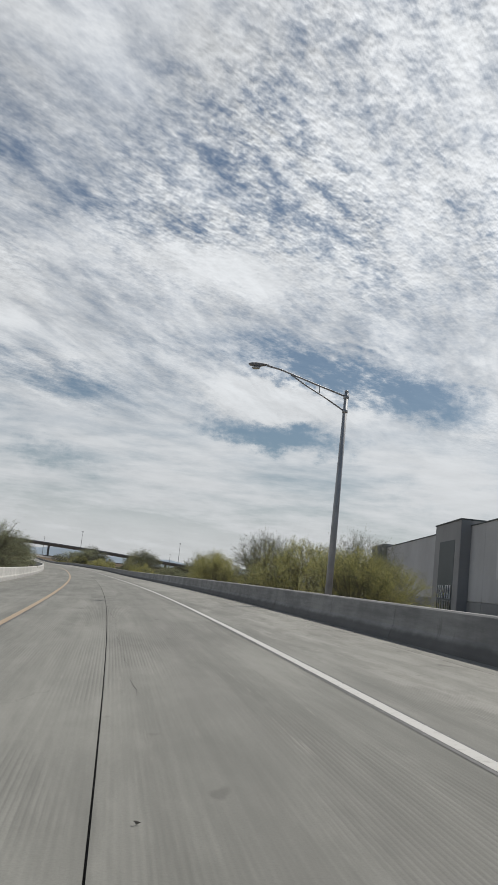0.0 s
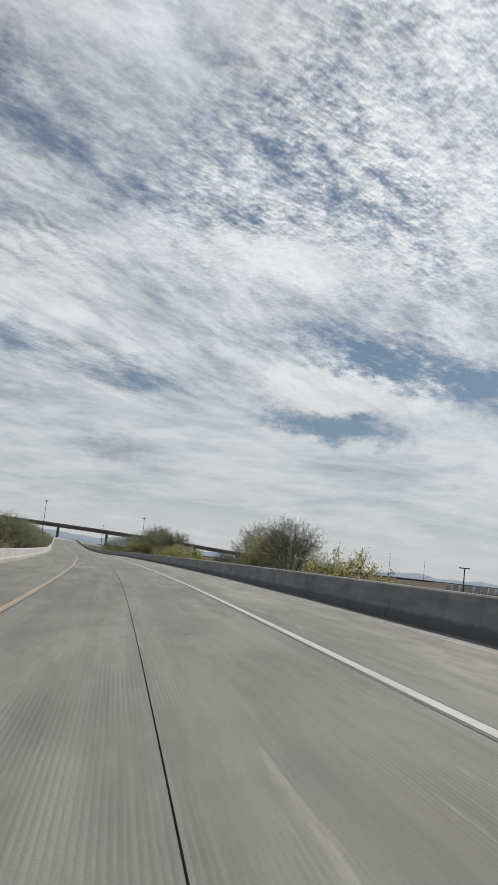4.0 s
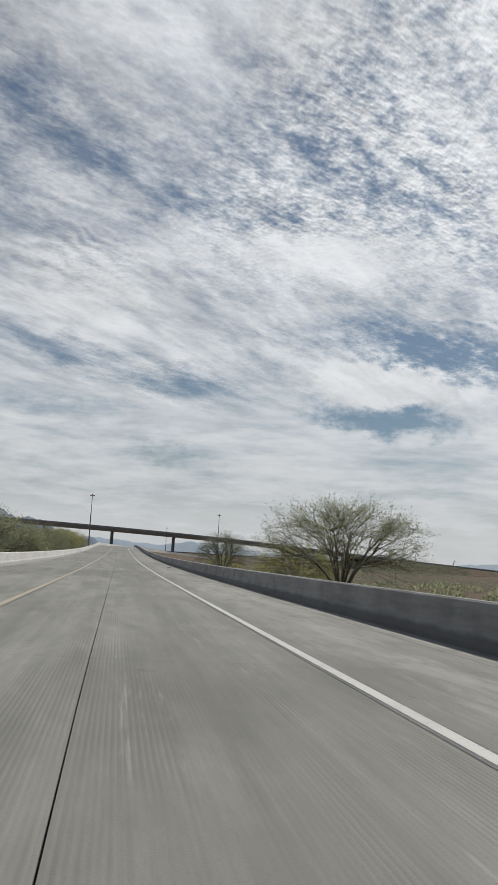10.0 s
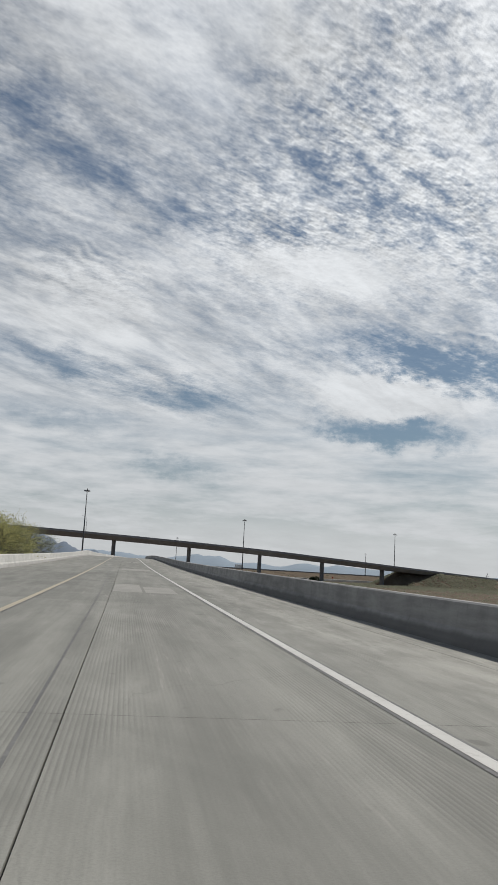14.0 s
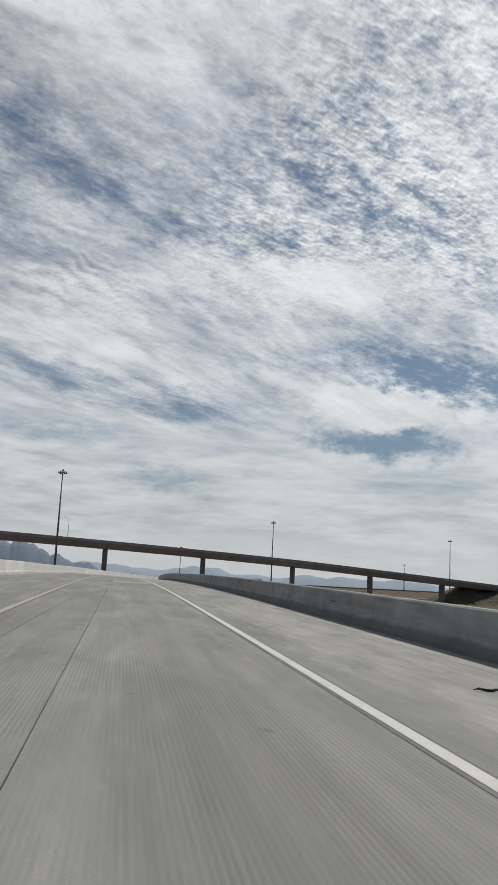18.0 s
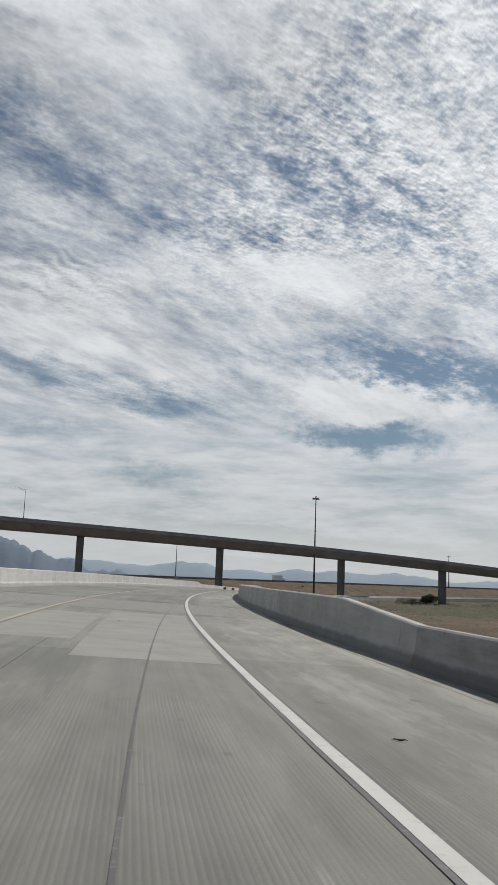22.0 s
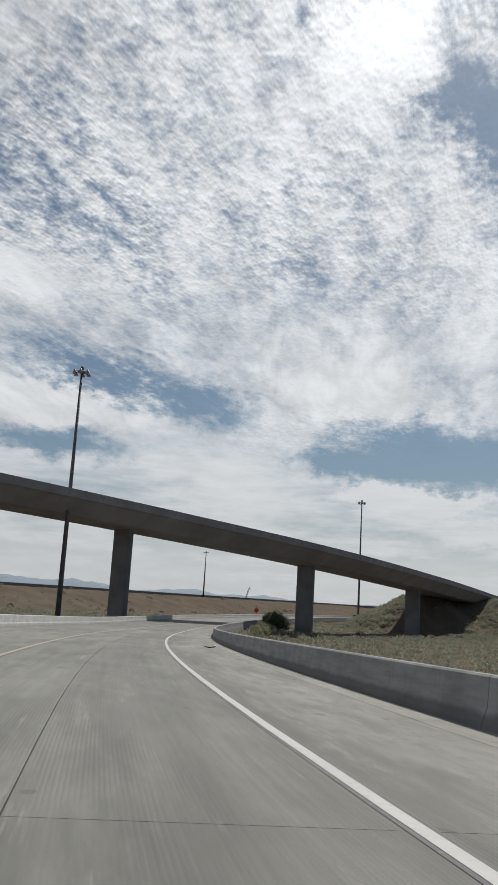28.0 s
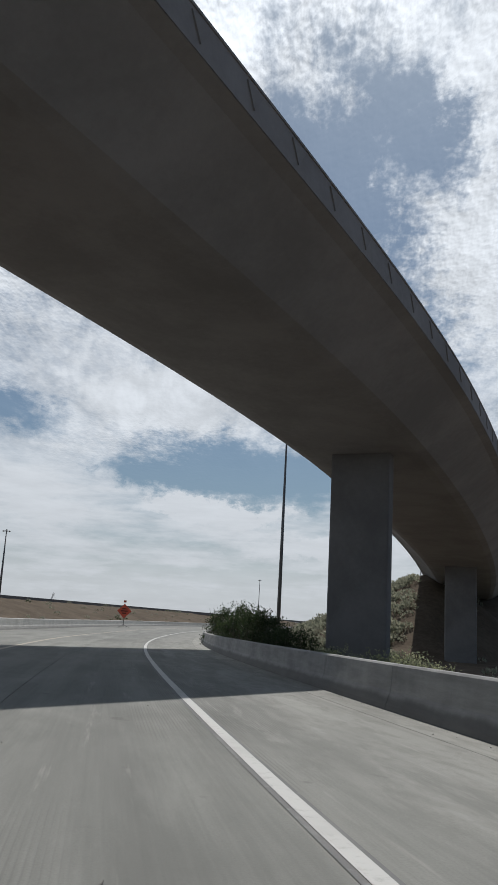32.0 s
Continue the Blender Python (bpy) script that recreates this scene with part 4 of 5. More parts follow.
def ribbons(paths, width, crossed=True):
    """Thin tapering twigs: each path (n, k, 3) becomes one ribbon or two crossed ones."""
    n, k = paths.shape[:2]
    along = paths[:, -1] - paths[:, 0]
    verts, faces = [], []
    taper = np.linspace(1.0, 0.35, k)[None, :, None] * width / 2
    for ref in (np.array([0.31, 0.9, 0.2]), np.array([0.9, -0.3, 0.35]))[:2 if crossed else 1]:
        side = np.cross(along, ref)
        side = (side / (np.linalg.norm(side, axis=1)[:, None] + 1e-9))[:, None, :]
        v = np.stack([paths - side * taper, paths + side * taper], 2).reshape(-1, 3)
        off = len(verts) * len(v)
        i = (np.arange(n)[:, None] * k + np.arange(k - 1)[None, :]).reshape(-1) * 2 + off
        faces += np.stack([i, i + 1, i + 3, i + 2], 1).tolist()
        verts.append(v)
    return np.concatenate(verts).tolist(), [], faces


def make_tree(name, label, seed, height, half_width, leaf_mat, per, leaf_w, leaf_h, loose=0.05, limbs=9, subs=5, twigs=6, shoots=4, group="roadside trees", low=0.0, bark=None, twig_w=0.045, leafy=0.85, base=0.36):
    """A many-stemmed desert tree: stems from one root, boughs, twigs and shoots that fan out to a lobed dome, leaves along the shoots."""
    tree = thing(name, label, "tree" if height > 3 else "shrub", group=group)
    rng = np.random.RandomState(seed)
    mid, axes = np.array([0, 0, base * height]), np.array([half_width, half_width, (1 - base) * height])

    def unit(v):
        return v / (np.linalg.norm(v, axis=-1, keepdims=True) + 1e-9)

    def bend(a, c, b, k):
        f = np.linspace(0, 1, k)[:, None]
        return a * (1 - f) ** 2 + c * 2 * f * (1 - f) + b * f ** 2

    wood = bmesh.new()
    thin, fine = [], []
    for i in range(limbs):
        sin_el = low + (1 - low) * ((i + 0.5) / limbs) ** 0.8
        th = i * 2.39996 + rng.uniform(-0.3, 0.3)
        d = np.array([math.sqrt(1 - sin_el ** 2) * math.cos(th), math.sqrt(1 - sin_el ** 2) * math.sin(th), sin_el])
        reach = rng.uniform(0.8, 1.04)
        foot = np.array([0.1 * math.cos(th), 0.1 * math.sin(th), -0.15]) * half_width / 4
        end = mid + d * axes * reach * 0.55
        ctrl = foot * 0.5 + end * 0.5 * np.array([0.55, 0.55, 1.0]) + np.array([0, 0, 0.06 * height])
        stem = bend(foot, ctrl, end, 6)
        r = 0.014 * height
        tube_bm([Vector(q) for q in stem], [r * (1 - 0.62 * k / 5) for k in range(6)], 6, wood, caps=False)
        for j in range(subs):
            dj = unit(d + rng.normal(0, 0.36, 3))
            dj[2] = max(dj[2], low - 0.12)
            u = rng.uniform(0.5, 1.0)
            at = stem[min(int(u * 5), 4)] * (1 - (u * 5) % 1) + stem[min(int(u * 5) + 1, 5)] * ((u * 5) % 1)
            far = mid + dj * axes * reach * rng.uniform(0.72, 0.86)
            bough = bend(at, (at + far) / 2 + np.array([0, 0, 0.03 * height]) + rng.normal(0, 0.03 * half_width, 3), far, 5)
            tube_bm([Vector(q) for q in bough], [r * 0.36 * (1 - 0.6 * k / 4) for k in range(5)], 4, wood, caps=False)
            for k in range(twigs):
                dk = unit(dj + rng.normal(0, 0.2, 3))
                a0 = bough[rng.randint(1, 5)]
                tip = mid + dk * axes * reach * rng.uniform(0.86, 1.05)
                tip[2] = max(tip[2], 0.05 * height)
                path = bend(a0, (a0 + tip) / 2 + rng.normal(0, 0.03 * half_width, 3) + np.array([0, 0, 0.012 * height]), tip, 4)
                thin.append(path)
                way = unit(tip - a0)
                for m in range(shoots):
                    b0 = path[rng.randint(1, 4)]
                    sd = unit(way + rng.normal(0, 0.55, 3) + np.array([0, 0, 0.2]))
                    fine.append(bend(b0, b0 + sd * 0.05 * half_width, b0 + sd * rng.uniform(0.08, 0.17) * half_width + np.array([0, 0, rng.uniform(-0.02, 0.02) * height]), 5))
    part("trunk", wood, bark or BARK, tree)
    thin, fine = np.array(thin), np.array(fine)
    tagged(part("twig_spray", ribbons(thin, twig_w), bark or BARK, tree), kind="stuff")
    tagged(part("shoot_spray", ribbons(fine[:, ::2], twig_w * 0.5, False), bark or BARK, tree), kind="stuff")
    # leaves along the shoots, in uneven tufts
    full = rng.rand(len(fine)) < leafy
    some = fine[full]
    n = len(some) * per
    i = np.repeat(np.arange(len(some)), per)
    f = rng.uniform(0.1, 1.05, n)
    k = np.minimum((f * 4).astype(int), 3)
    g = (f * 4 - k)[:, None]
    c = some[i, k] * (1 - g) + some[i, k + 1] * g + rng.normal(0, loose, (n, 3))
    c[:, 2] = np.maximum(c[:, 2], 0.05)
    up = unit(some[:, -1] - some[:, 0])[i] + rng.normal(0, 0.6, (n, 3))
    part("crown", quads_mesh(c, rng.normal(0, 1, (n, 3)), up, leaf_w * rng.uniform(0.6, 1.4, n), leaf_h * rng.uniform(0.6, 1.4, n)), leaf_mat, tree)
    return tree


def place(tree, s, o, scale=1.0, turn=0.0, xyz=None, sink=0.0, wide=1.0):
    q = Vector(xyz) if xyz else road_at(s, o)
    z = ground_z(q.x, q.y) - sink
    return Matrix.Translation((q.x, q.y, z)) @ Matrix.Rotation(turn, 4, "Z") @ Matrix.Diagonal((scale * wide, scale * wide, scale, 1))


KINDS = {
    "mesq": make_tree("mesquite_tree", "feathery grey-green mesquite tree with fanned branches", 11, 7.0, 5.0, LEAF_OLIVE, 8, 0.036, 0.11, 0.1, limbs=12, subs=6, twigs=6, shoots=7, twig_w=0.03, low=-0.05),
    "mesq2": make_tree("mesquite_tree", "broad olive-green mesquite tree behind the barrier", 23, 6.5, 5.2, LEAF_OLIVE, 9, 0.038, 0.115, 0.11, limbs=12, subs=6, twigs=6, shoots=7, twig_w=0.03, low=-0.14),
    "palo": make_tree("palo_verde_tree", "palo verde tree in yellow-green bloom", 31, 6.0, 4.3, LEAF_YELLOW, 14, 0.052, 0.088, 0.13, limbs=10, subs=6, twigs=6, shoots=5, leafy=0.8, twig_w=0.03),
    "bare": make_tree("mesquite_tree", "dome-shaped grey mesquite tree, its fanned twigs half bare", 47, 7.0, 4.9, LEAF_GREY, 5, 0.036, 0.105, 0.06, limbs=13, subs=7, twigs=7, shoots=5, bark=TWIG, leafy=0.75, twig_w=0.024),
    "bush": make_tree("desert_bush", "rounded olive desert bush behind the barrier", 53, 3.0, 2.6, LEAF_OLIVE, 9, 0.06, 0.1, 0.1, limbs=8, subs=5, twigs=6, shoots=4, group="roadside bushes", low=-0.1, base=0.25, twig_w=0.025),
    "ybush": make_tree("brittlebush", "low bush with yellow-green bloom", 59, 2.4, 2.3, LEAF_YELLOW, 10, 0.052, 0.085, 0.08, limbs=8, subs=5, twigs=5, shoots=4, group="roadside bushes", low=-0.1, base=0.25, twig_w=0.025),
    "dark": make_tree("creosote_bush", "dense dark green bush beside the barrier", 61, 2.2, 1.9, LEAF_DARK, 14, 0.05, 0.09, 0.08, limbs=8, subs=5, twigs=6, shoots=3, group="roadside bushes", low=-0.1, base=0.25, twig_w=0.025),
}
used = set()


def plant(kind, m):
    ob = KINDS[kind]
    if kind in used:
        twin = copy_thing(ob, pose(0, 0, 0))
        twin.matrix_world = m
        return twin
    used.add(kind)
    ob.matrix_world = m
    return ob


# kind, east, north, top height over the ground (m), width factor, turn
TREES = (
    ("palo", 22.6, 50.5, 6.0, 0.9, 0.4), ("bare", 24.5, 54, 7.4, 0.7, 1.0), ("palo", 27.5, 57.0, 5.8, 1.0, 2.2), ("palo", 24.3, 64.1, 6.9, 0.95, 3.0), ("palo", 29.0, 68.0, 6.4, 1.0, 5.1),
    ("bare", 26.4, 81.5, 8.4, 0.75, 0.6), ("palo", 20.2, 77.3, 5.6, 0.75, 1.7), ("palo", 29.5, 88.0, 6.4, 0.9, 3.6), ("mesq", 23.6, 95.1, 6.1, 0.72, 2.8), ("palo", 22.4, 86.6, 5.7, 0.66, 0.9),
    ("bush", 26.0, 127.4, 3.9, 0.9, 0.3), ("bush", 29.5, 131.5, 3.1, 1.0, 1.3), ("ybush", 28.4, 168.2, 3.8, 1.1, 0.0),
    ("palo", 34.5, 212.0, 6.2, 0.7, 4.0), ("mesq2", 36.5, 221.0, 7.6, 0.72, 1.1), ("bare", 35.2, 205.0, 8.0, 0.75, 2.0), ("mesq", 41.0, 228.0, 7.2, 0.75, 0.2), ("bush", 44.0, 262.0, 4.4, 1.0, 0.3), ("bare", 40.5, 267.0, 4.4, 0.85, 0.8),
    ("ybush", 30.9, 262.0, 4.0, 1.1, 0.9), ("ybush", 33.5, 267.0, 4.4, 1.2, 2.9), ("bare", 33.0, 279.0, 7.2, 0.95, 0.1),
    ("mesq2", 31.0, 303.0, 7.6, 0.9, 5.0), ("mesq", 34.0, 313.0, 8.0, 0.72, 3.3), ("palo", 29.8, 323.0, 5.3, 0.8, 2.6), ("bare", 34.2, 319.0, 9.4, 0.8, 0.0), ("palo", 29.6, 301.0, 5.0, 0.75, 1.0),
    ("mesq2", 31.6, 363.5, 6.7, 1.18, 2.0), ("ybush", 30.0, 370.0, 3.2, 1.3, 2.4), ("bare", 29.6, 416.3, 6.2, 0.92, 4.4), ("ybush", 30.5, 421.0, 3.0, 1.2, 0.5),
    ("bush", 46.0, 455.0, 2.6, 1.2, 0.6), ("bush", 58.0, 470.0, 2.4, 1.3, 2.6),
)
for kind, x, y, h, wide, turn in TREES:
    base = {"mesq": 7.0, "mesq2": 6.5, "palo": 6.0, "bare": 7.0, "bush": 3.0, "ybush": 2.4, "dark": 2.2}[kind]
    plant(kind, place(None, 0, 0, h / base, turn, (x, y, 0), 0.1, wide))
# a scrubby row behind the left barrier
LEFT = ((96, -12, "mesq", 5.4), (106, -13, "bush", 3.8), (150, -14, "mesq2", 5.2), (165, -12, "bush", 4.0), (200, -13, "bush", 4.0), (235, -12.5, "mesq", 4.9),
        (262, -12, "bush", 4.2), (285, -13, "bush", 4.4), (305, -12.5, "mesq2", 4.8), (330, -13, "bush", 4.2), (352, -12, "bush", 4.0), (372, -14, "mesq", 5.0),
        (395, -13, "bush", 4.4), (418, -12.5, "bush", 4.0), (440, -13, "mesq2", 5.0), (462, -13, "bush", 4.8), (505, -13.2, "palo", 7.8), (516, -14.8, "palo", 8.4), (524, -12.5, "mesq", 6.6))
for i, (s_, o_, kind, h) in enumerate(LEFT):
    base = {"mesq": 7.0, "mesq2": 6.5, "palo": 6.0, "bush": 3.0}[kind]
    plant(kind, place(None, s_, o_, (1.3 if s_ < 470 else 1.0) * h / base, i * 1.7, None, 0.1, 1.15))
for s_, o_, h, wide in ((1040, 8.0, 2.4, 1.0), (1035, 9.6, 2.2, 1.1), (1046, 7.6, 2.6, 0.9), (1052, 8.2, 2.2, 1.0)):
    plant("dark", place(None, s_, o_, h * 1.3 / 2.2, s_, None, 0.1, wide))
for s_, o_, h in ((1012, 8.6, 1.3), (1016, 9.4, 1.4), (1008, 9.0, 1.1), (1004, 8.2, 1.0), (1019, 8.4, 1.2), (998, 9.0, 0.9)):
    plant("bush", place(None, s_, o_, h * 1.45 / 3.0, s_, None, 0.1, 1.1))


# ---- low desert scrub over the ground and the embankment ----
def scrub(name, label, places, sizes, mat, leaves=46, seed=5):
    rng = np.random.RandomState(seed)
    n = len(places)
    idx = np.repeat(np.arange(n), leaves)
    th, u = rng.rand(n * leaves) * 2 * np.pi, rng.rand(n * leaves)
    ph = np.arccos(1 - u * 0.98)
    d = np.stack([np.sin(ph) * np.cos(th), np.sin(ph) * np.sin(th), np.cos(ph)], 1)
    r = sizes[idx][:, None]
    bump = 0.75 + 0.35 * rng.rand(n * leaves)[:, None]
    c = places[idx] + d * r * bump * np.array([1, 1, 0.8])
    up = d + rng.normal(0, 0.45, d.shape) + np.array([0, 0, 0.5])
    nr = d + rng.normal(0, 0.7, d.shape)
    ob = part(name, quads_mesh(c, nr, up, sizes[idx] * rng.uniform(0.17, 0.34, n * leaves), sizes[idx] * rng.uniform(0.28, 0.55, n * leaves)), mat)
    return tagged(ob, label, "scrub", kind="stuff")


rng = np.random.RandomState(8)


def scatter(n, x0, x1, y0, y1, ok):
    out = []
    while len(out) < n:
        x, y = rng.uniform(x0, x1), rng.uniform(y0, y1)
        if ok(x, y):
            out.append((x, y, ground_z(x, y) - 0.05))
    return np.array(out)


_deck = np.array([(q.x, q.y) for q in ov_line])


def off_deck(x, y, gap=7.6):
    return float(np.min((_deck[:, 0] - x) ** 2 + (_deck[:, 1] - y) ** 2)) > gap * gap or x < 160


def off_road(x, y, gap=9.5):
    return float(np.min((_axis[:, 0] - x) ** 2 + (_axis[:, 1] - y) ** 2)) > gap * gap


def on_hill(x, y):
    d = float(np.min(np.hypot(_hill[:, 0] - x, _hill[:, 1] - y)))
    return 6.8 < d < 32 and off_road(x, y, 8.2) and x > 150 and off_deck(x, y, 7.2)


spots = scatter(3600, 150, 360, 960, 1130, on_hill)
scrub("hillside_scrub", "grey-green rounded scrub covering the embankment", spots, rng.uniform(0.55, 1.35, len(spots)), LEAF_GREY, 60)
spots = scatter(6000, 90, 260, 880, 1090, lambda x, y: off_road(x, y, 7.4) and x > 100 and off_deck(x, y))
scrub("verge_scrub", "low dry scrub on the ground beside the ramp", spots, rng.uniform(0.4, 1.05, len(spots)), LEAF_GREY, 30, 6)
spots = scatter(3600, 16, 230, 380, 900, lambda x, y: off_road(x, y, 11))
scrub("desert_scrub", "sparse low desert scrub on bare ground", spots, rng.uniform(0.3, 0.8, len(spots)), LEAF_GREY, 26, 7)
spots = scatter(2600, -200, 420, 980, 1420, lambda x, y: off_road(x, y, 11))
scrub("far_scrub", "sparse scrub on the freeway embankment", spots, rng.uniform(0.4, 1.2, len(spots)), LEAF_GREY, 40, 9)
spots = scatter(420, -200, 420, 1000, 1420, lambda x, y: off_road(x, y, 14))
scrub("far_dark_scrub", "dark bushes dotted over the freeway embankment", spots, rng.uniform(0.5, 1.1, len(spots)), LEAF_DARK, 40, 12)
weeds = np.array([tuple(road_at(w, edge_right(w) - 0.28 + 0.12 * math.sin(w * 9.1), 0.0)) for w in np.linspace(655.5, 661.0, 26)])
scrub("gutter_weeds", "dry weeds growing at the barrier's foot", weeds, rng.uniform(0.05, 0.14, len(weeds)), LEAF_GREY, 40, 13)
spots = scatter(1500, 12, 110, 60, 420, lambda x, y: off_road(x, y, 9))
scrub("roadside_scrub", "low scrub at the foot of the ramp's bank", spots, rng.uniform(0.4, 1.1, len(spots)), LEAF_OLIVE, 26, 10)

# ---- far hills ----
def ridge(name, label, mat, dist, az0, az1, heights, seed, rough):
    """A ridge line round the horizon; heights are metres at even steps of bearing."""
    n = 240
    verts, faces = [], []
    for i in range(n + 1):
        u = i / n
        az = radians(az0 + (az1 - az0) * u)
        h = float(np.interp(u, np.linspace(0, 1, len(heights)), heights))
        h += rough * (noise.noise((u * 22, seed, 0)) + 0.5 * noise.noise((u * 60, seed, 3)) + 0.25 * noise.noise((u * 150, seed, 5)))
        h = max(h, 6)
        calm = max(6.0, float(np.interp(u, np.linspace(0, 1, len(heights)), heights)) + rough * 0.7 * noise.noise((u * 22, seed, 0)))
        for k, (dd, f) in enumerate(((0, 0.0), (90, 0.45), (190, 0.8), (300, 1.0), (520, 0.6))):
            r = dist + dd + 20 * noise.noise((u * 30, k, seed))
            verts.append((20 + math.sin(az) * r, 500 + math.cos(az) * r, -8 + f * (h if k > 2 else min(calm, h * 1.05))))
    for i in range(n):
        for k in range(4):
            a = i * 5 + k
            faces.append((a, a + 5, a + 6, a + 1))
    ob = part(name, (verts, [], faces), mat)
    for p in ob.data.polygons:
        p.use_smooth = True
    return tagged(ob, label, "hills", kind="structure")


# both ridges carry their air haze as base colour
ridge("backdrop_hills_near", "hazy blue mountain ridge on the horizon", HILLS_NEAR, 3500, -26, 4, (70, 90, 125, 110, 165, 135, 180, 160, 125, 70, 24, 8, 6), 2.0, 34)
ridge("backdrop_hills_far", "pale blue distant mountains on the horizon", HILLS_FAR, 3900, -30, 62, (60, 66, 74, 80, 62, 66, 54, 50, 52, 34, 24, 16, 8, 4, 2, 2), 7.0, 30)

# ---- freeway edge on its embankment, and far traffic ----
freeway = thing("freeway", "distant freeway on a low embankment with a dark edge barrier", "road", kind="structure")
def fw(u, side, z):
    q = FW_P + FW_D * u + FW_N * side
    return Vector((q.x, q.y, z))
part("pavement", sweep_line([fw(u, -17, FW_Z) for u in range(-700, 2600, 25)], [(-15, -0.3), (15, -0.3), (15, 0.06), (-15, 0.06)]), ROAD_FAR, freeway)
# the barrier's shaded near face is put into its dark colour
part("edge_barrier", sweep_line([fw(u, -1.6, FW_Z) for u in range(-700, 2600, 25)], [(-0.2, -0.4), (0.2, -0.4), (0.2, 0.95), (-0.2, 0.95)]), BRIDGE_DARK, freeway)


def truck(at, turn):
    t = thing("box_truck", "white box truck on the distant freeway", "truck", at, "distant vehicles", turn=turn)
    part("cargo_box", box_bm(-1.2, 1.2, -3.6, 2.2, 0.9, 3.6, 0.06), CAR_WHITE, t)
    cab = part("cab", box_bm(-1.05, 1.05, 2.3, 4.1, 0.6, 2.5, 0.18), CAR_WHITE, t)
    part("windscreen", box_bm(-0.9, 0.9, 4.08, 4.13, 1.6, 2.3, 0.02), GLASS_DARK, cab)
    for x in (-1.0, 1.0):
        for y in (-2.4, 3.1):
            part("wheel", tube_bm([(x - 0.14, y, 0.48), (x + 0.14, y, 0.48)], [0.48, 0.48], 14), RUBBER, t)
    return t


def suv(at, turn):
    c = thing("sport_utility_vehicle", "dark sport utility vehicle driving away on the ramp", "car", at, "distant cars", turn=turn)
    prof = [(-2.3, 0.45), (-2.35, 0.95), (-2.2, 1.1), (-1.85, 1.72), (0.35, 1.76), (1.15, 1.12), (2.2, 0.98), (2.35, 0.75), (2.3, 0.42)]
    bm = bmesh.new()
    rows = []
    for x, k in ((-0.94, 0.86), (-0.9, 1.0), (0.9, 1.0), (0.94, 0.86)):
        rows.append([bm.verts.new((x * (0.86 if z > 1.2 else 1.0), y, 0.45 + (z - 0.45) * (0.985 if k < 1 else 1))) for y, z in prof])
    for a, b in zip(rows, rows[1:]):
        for j in range(len(prof)):
            bm.faces.new((a[j], a[(j + 1) % len(prof)], b[(j + 1) % len(prof)], b[j]))
    bm.faces.new(rows[0][::-1])
    bm.faces.new(rows[-1])
    body = part("body", bm, CAR_DARK, c)
    part("rear_window", box_bm(-0.66, 0.66, -2.13, -2.08, 1.18, 1.6, 0.02), GLASS_DARK, body)
    part("bumper", box_bm(-0.9, 0.9, -2.46, -2.3, 0.42, 0.68, 0.04), RUBBER, body)
    for x in (-0.82, 0.82):
        part("tail_light", box_bm(x - 0.1, x + 0.1, -2.4, -2.34, 0.85, 1.15, 0.02), TAIL_RED, body)
        for y in (-1.45, 1.45):
            w = part("wheel", tube_bm([(x - 0.12, y, 0.36), (x + 0.12, y, 0.36)], [0.36, 0.36], 16), RUBBER, c)
            part("rim", tube_bm([(x * 1.16 - 0.01, y, 0.36), (x * 1.16 + 0.01, y, 0.36)], [0.2, 0.2], 12), STEEL, w)
    return c


fa = math.atan2(FW_D.y, FW_D.x) - math.pi / 2
for u, side in ((-130, -6),):
    q = fw(u, side, FW_Z + 0.06)
    truck((q.x, q.y, q.z), fa)
for s_, o_ in ((1190, 0.2), (1222, -0.4)):
    q = road_at(s_, o_, 0.004)
    suv((q.x, q.y, q.z), float(np.interp(s_, _S, _H)))


def crane(at):
    c = thing("lattice_crane", "distant lattice boom crane above the freeway", "crane", at, turn=radians(35))
    part("crane_body", box_bm(-2, 2, -3, 3, 1.0, 4.2, 0.2), CRANE_PAINT, c)
    for x in (-2.4, 2.4):
        part("track", box_bm(x - 0.5, x + 0.5, -4, 4, 0, 1.1, 0.2), RUBBER, c)
    for dx in (-0.7, 0.7):
        part("boom_chord", tube_bm([(dx, 3, 3), (dx * 0.4, -4.5, 27)], [0.22, 0.14], 6), CRANE_PAINT, c)
        part("boom_chord", tube_bm([(dx, 4.4, 3), (dx * 0.4, -3.6, 27.4)], [0.22, 0.14], 6), CRANE_PAINT, c)
    for k in range(9):
        u, v = k / 9, (k + 1) / 9
        a = Vector((-0.7 + 0.42 * u, 3 - 7.5 * u, 3 + 24 * u))
        b = Vector((0.7 - 0.42 * v, 3 - 7.5 * v + 1.2, 3 + 24 * v))
        part("boom_lacing", tube_bm([a, b], [0.1, 0.1], 5), CRANE_PAINT, c)
    part("hook_line", tube_bm([(0, -4.5, 27), (0, -6.5, 20)], [0.08, 0.08], 5), DARK_STEEL, c)
    return c


crane((626, 1793, -9))


# ---- lamp on the flyover, post on the plain, parked trailers ----
q, turn = line_frame(-12.5)
street = bpy.data.objects["street_lamp"]
deck_lamp = copy_thing(street, pose(0, 0, 0))
side_way = Vector((math.sin(turn), -math.cos(turn), 0)) * (OV_HALF - 0.4)
deck_lamp.matrix_world = Matrix.Translation(q + side_way + Vector((0, 0, OV_DEPTH + 1.9))) @ Matrix.Rotation(turn + radians(10), 4, "Z") @ Matrix.Diagonal((0.8, 0.8, 0.8, 1))
deck_lamp["label"] = "galvanised street lamp standing on the flyover's edge"


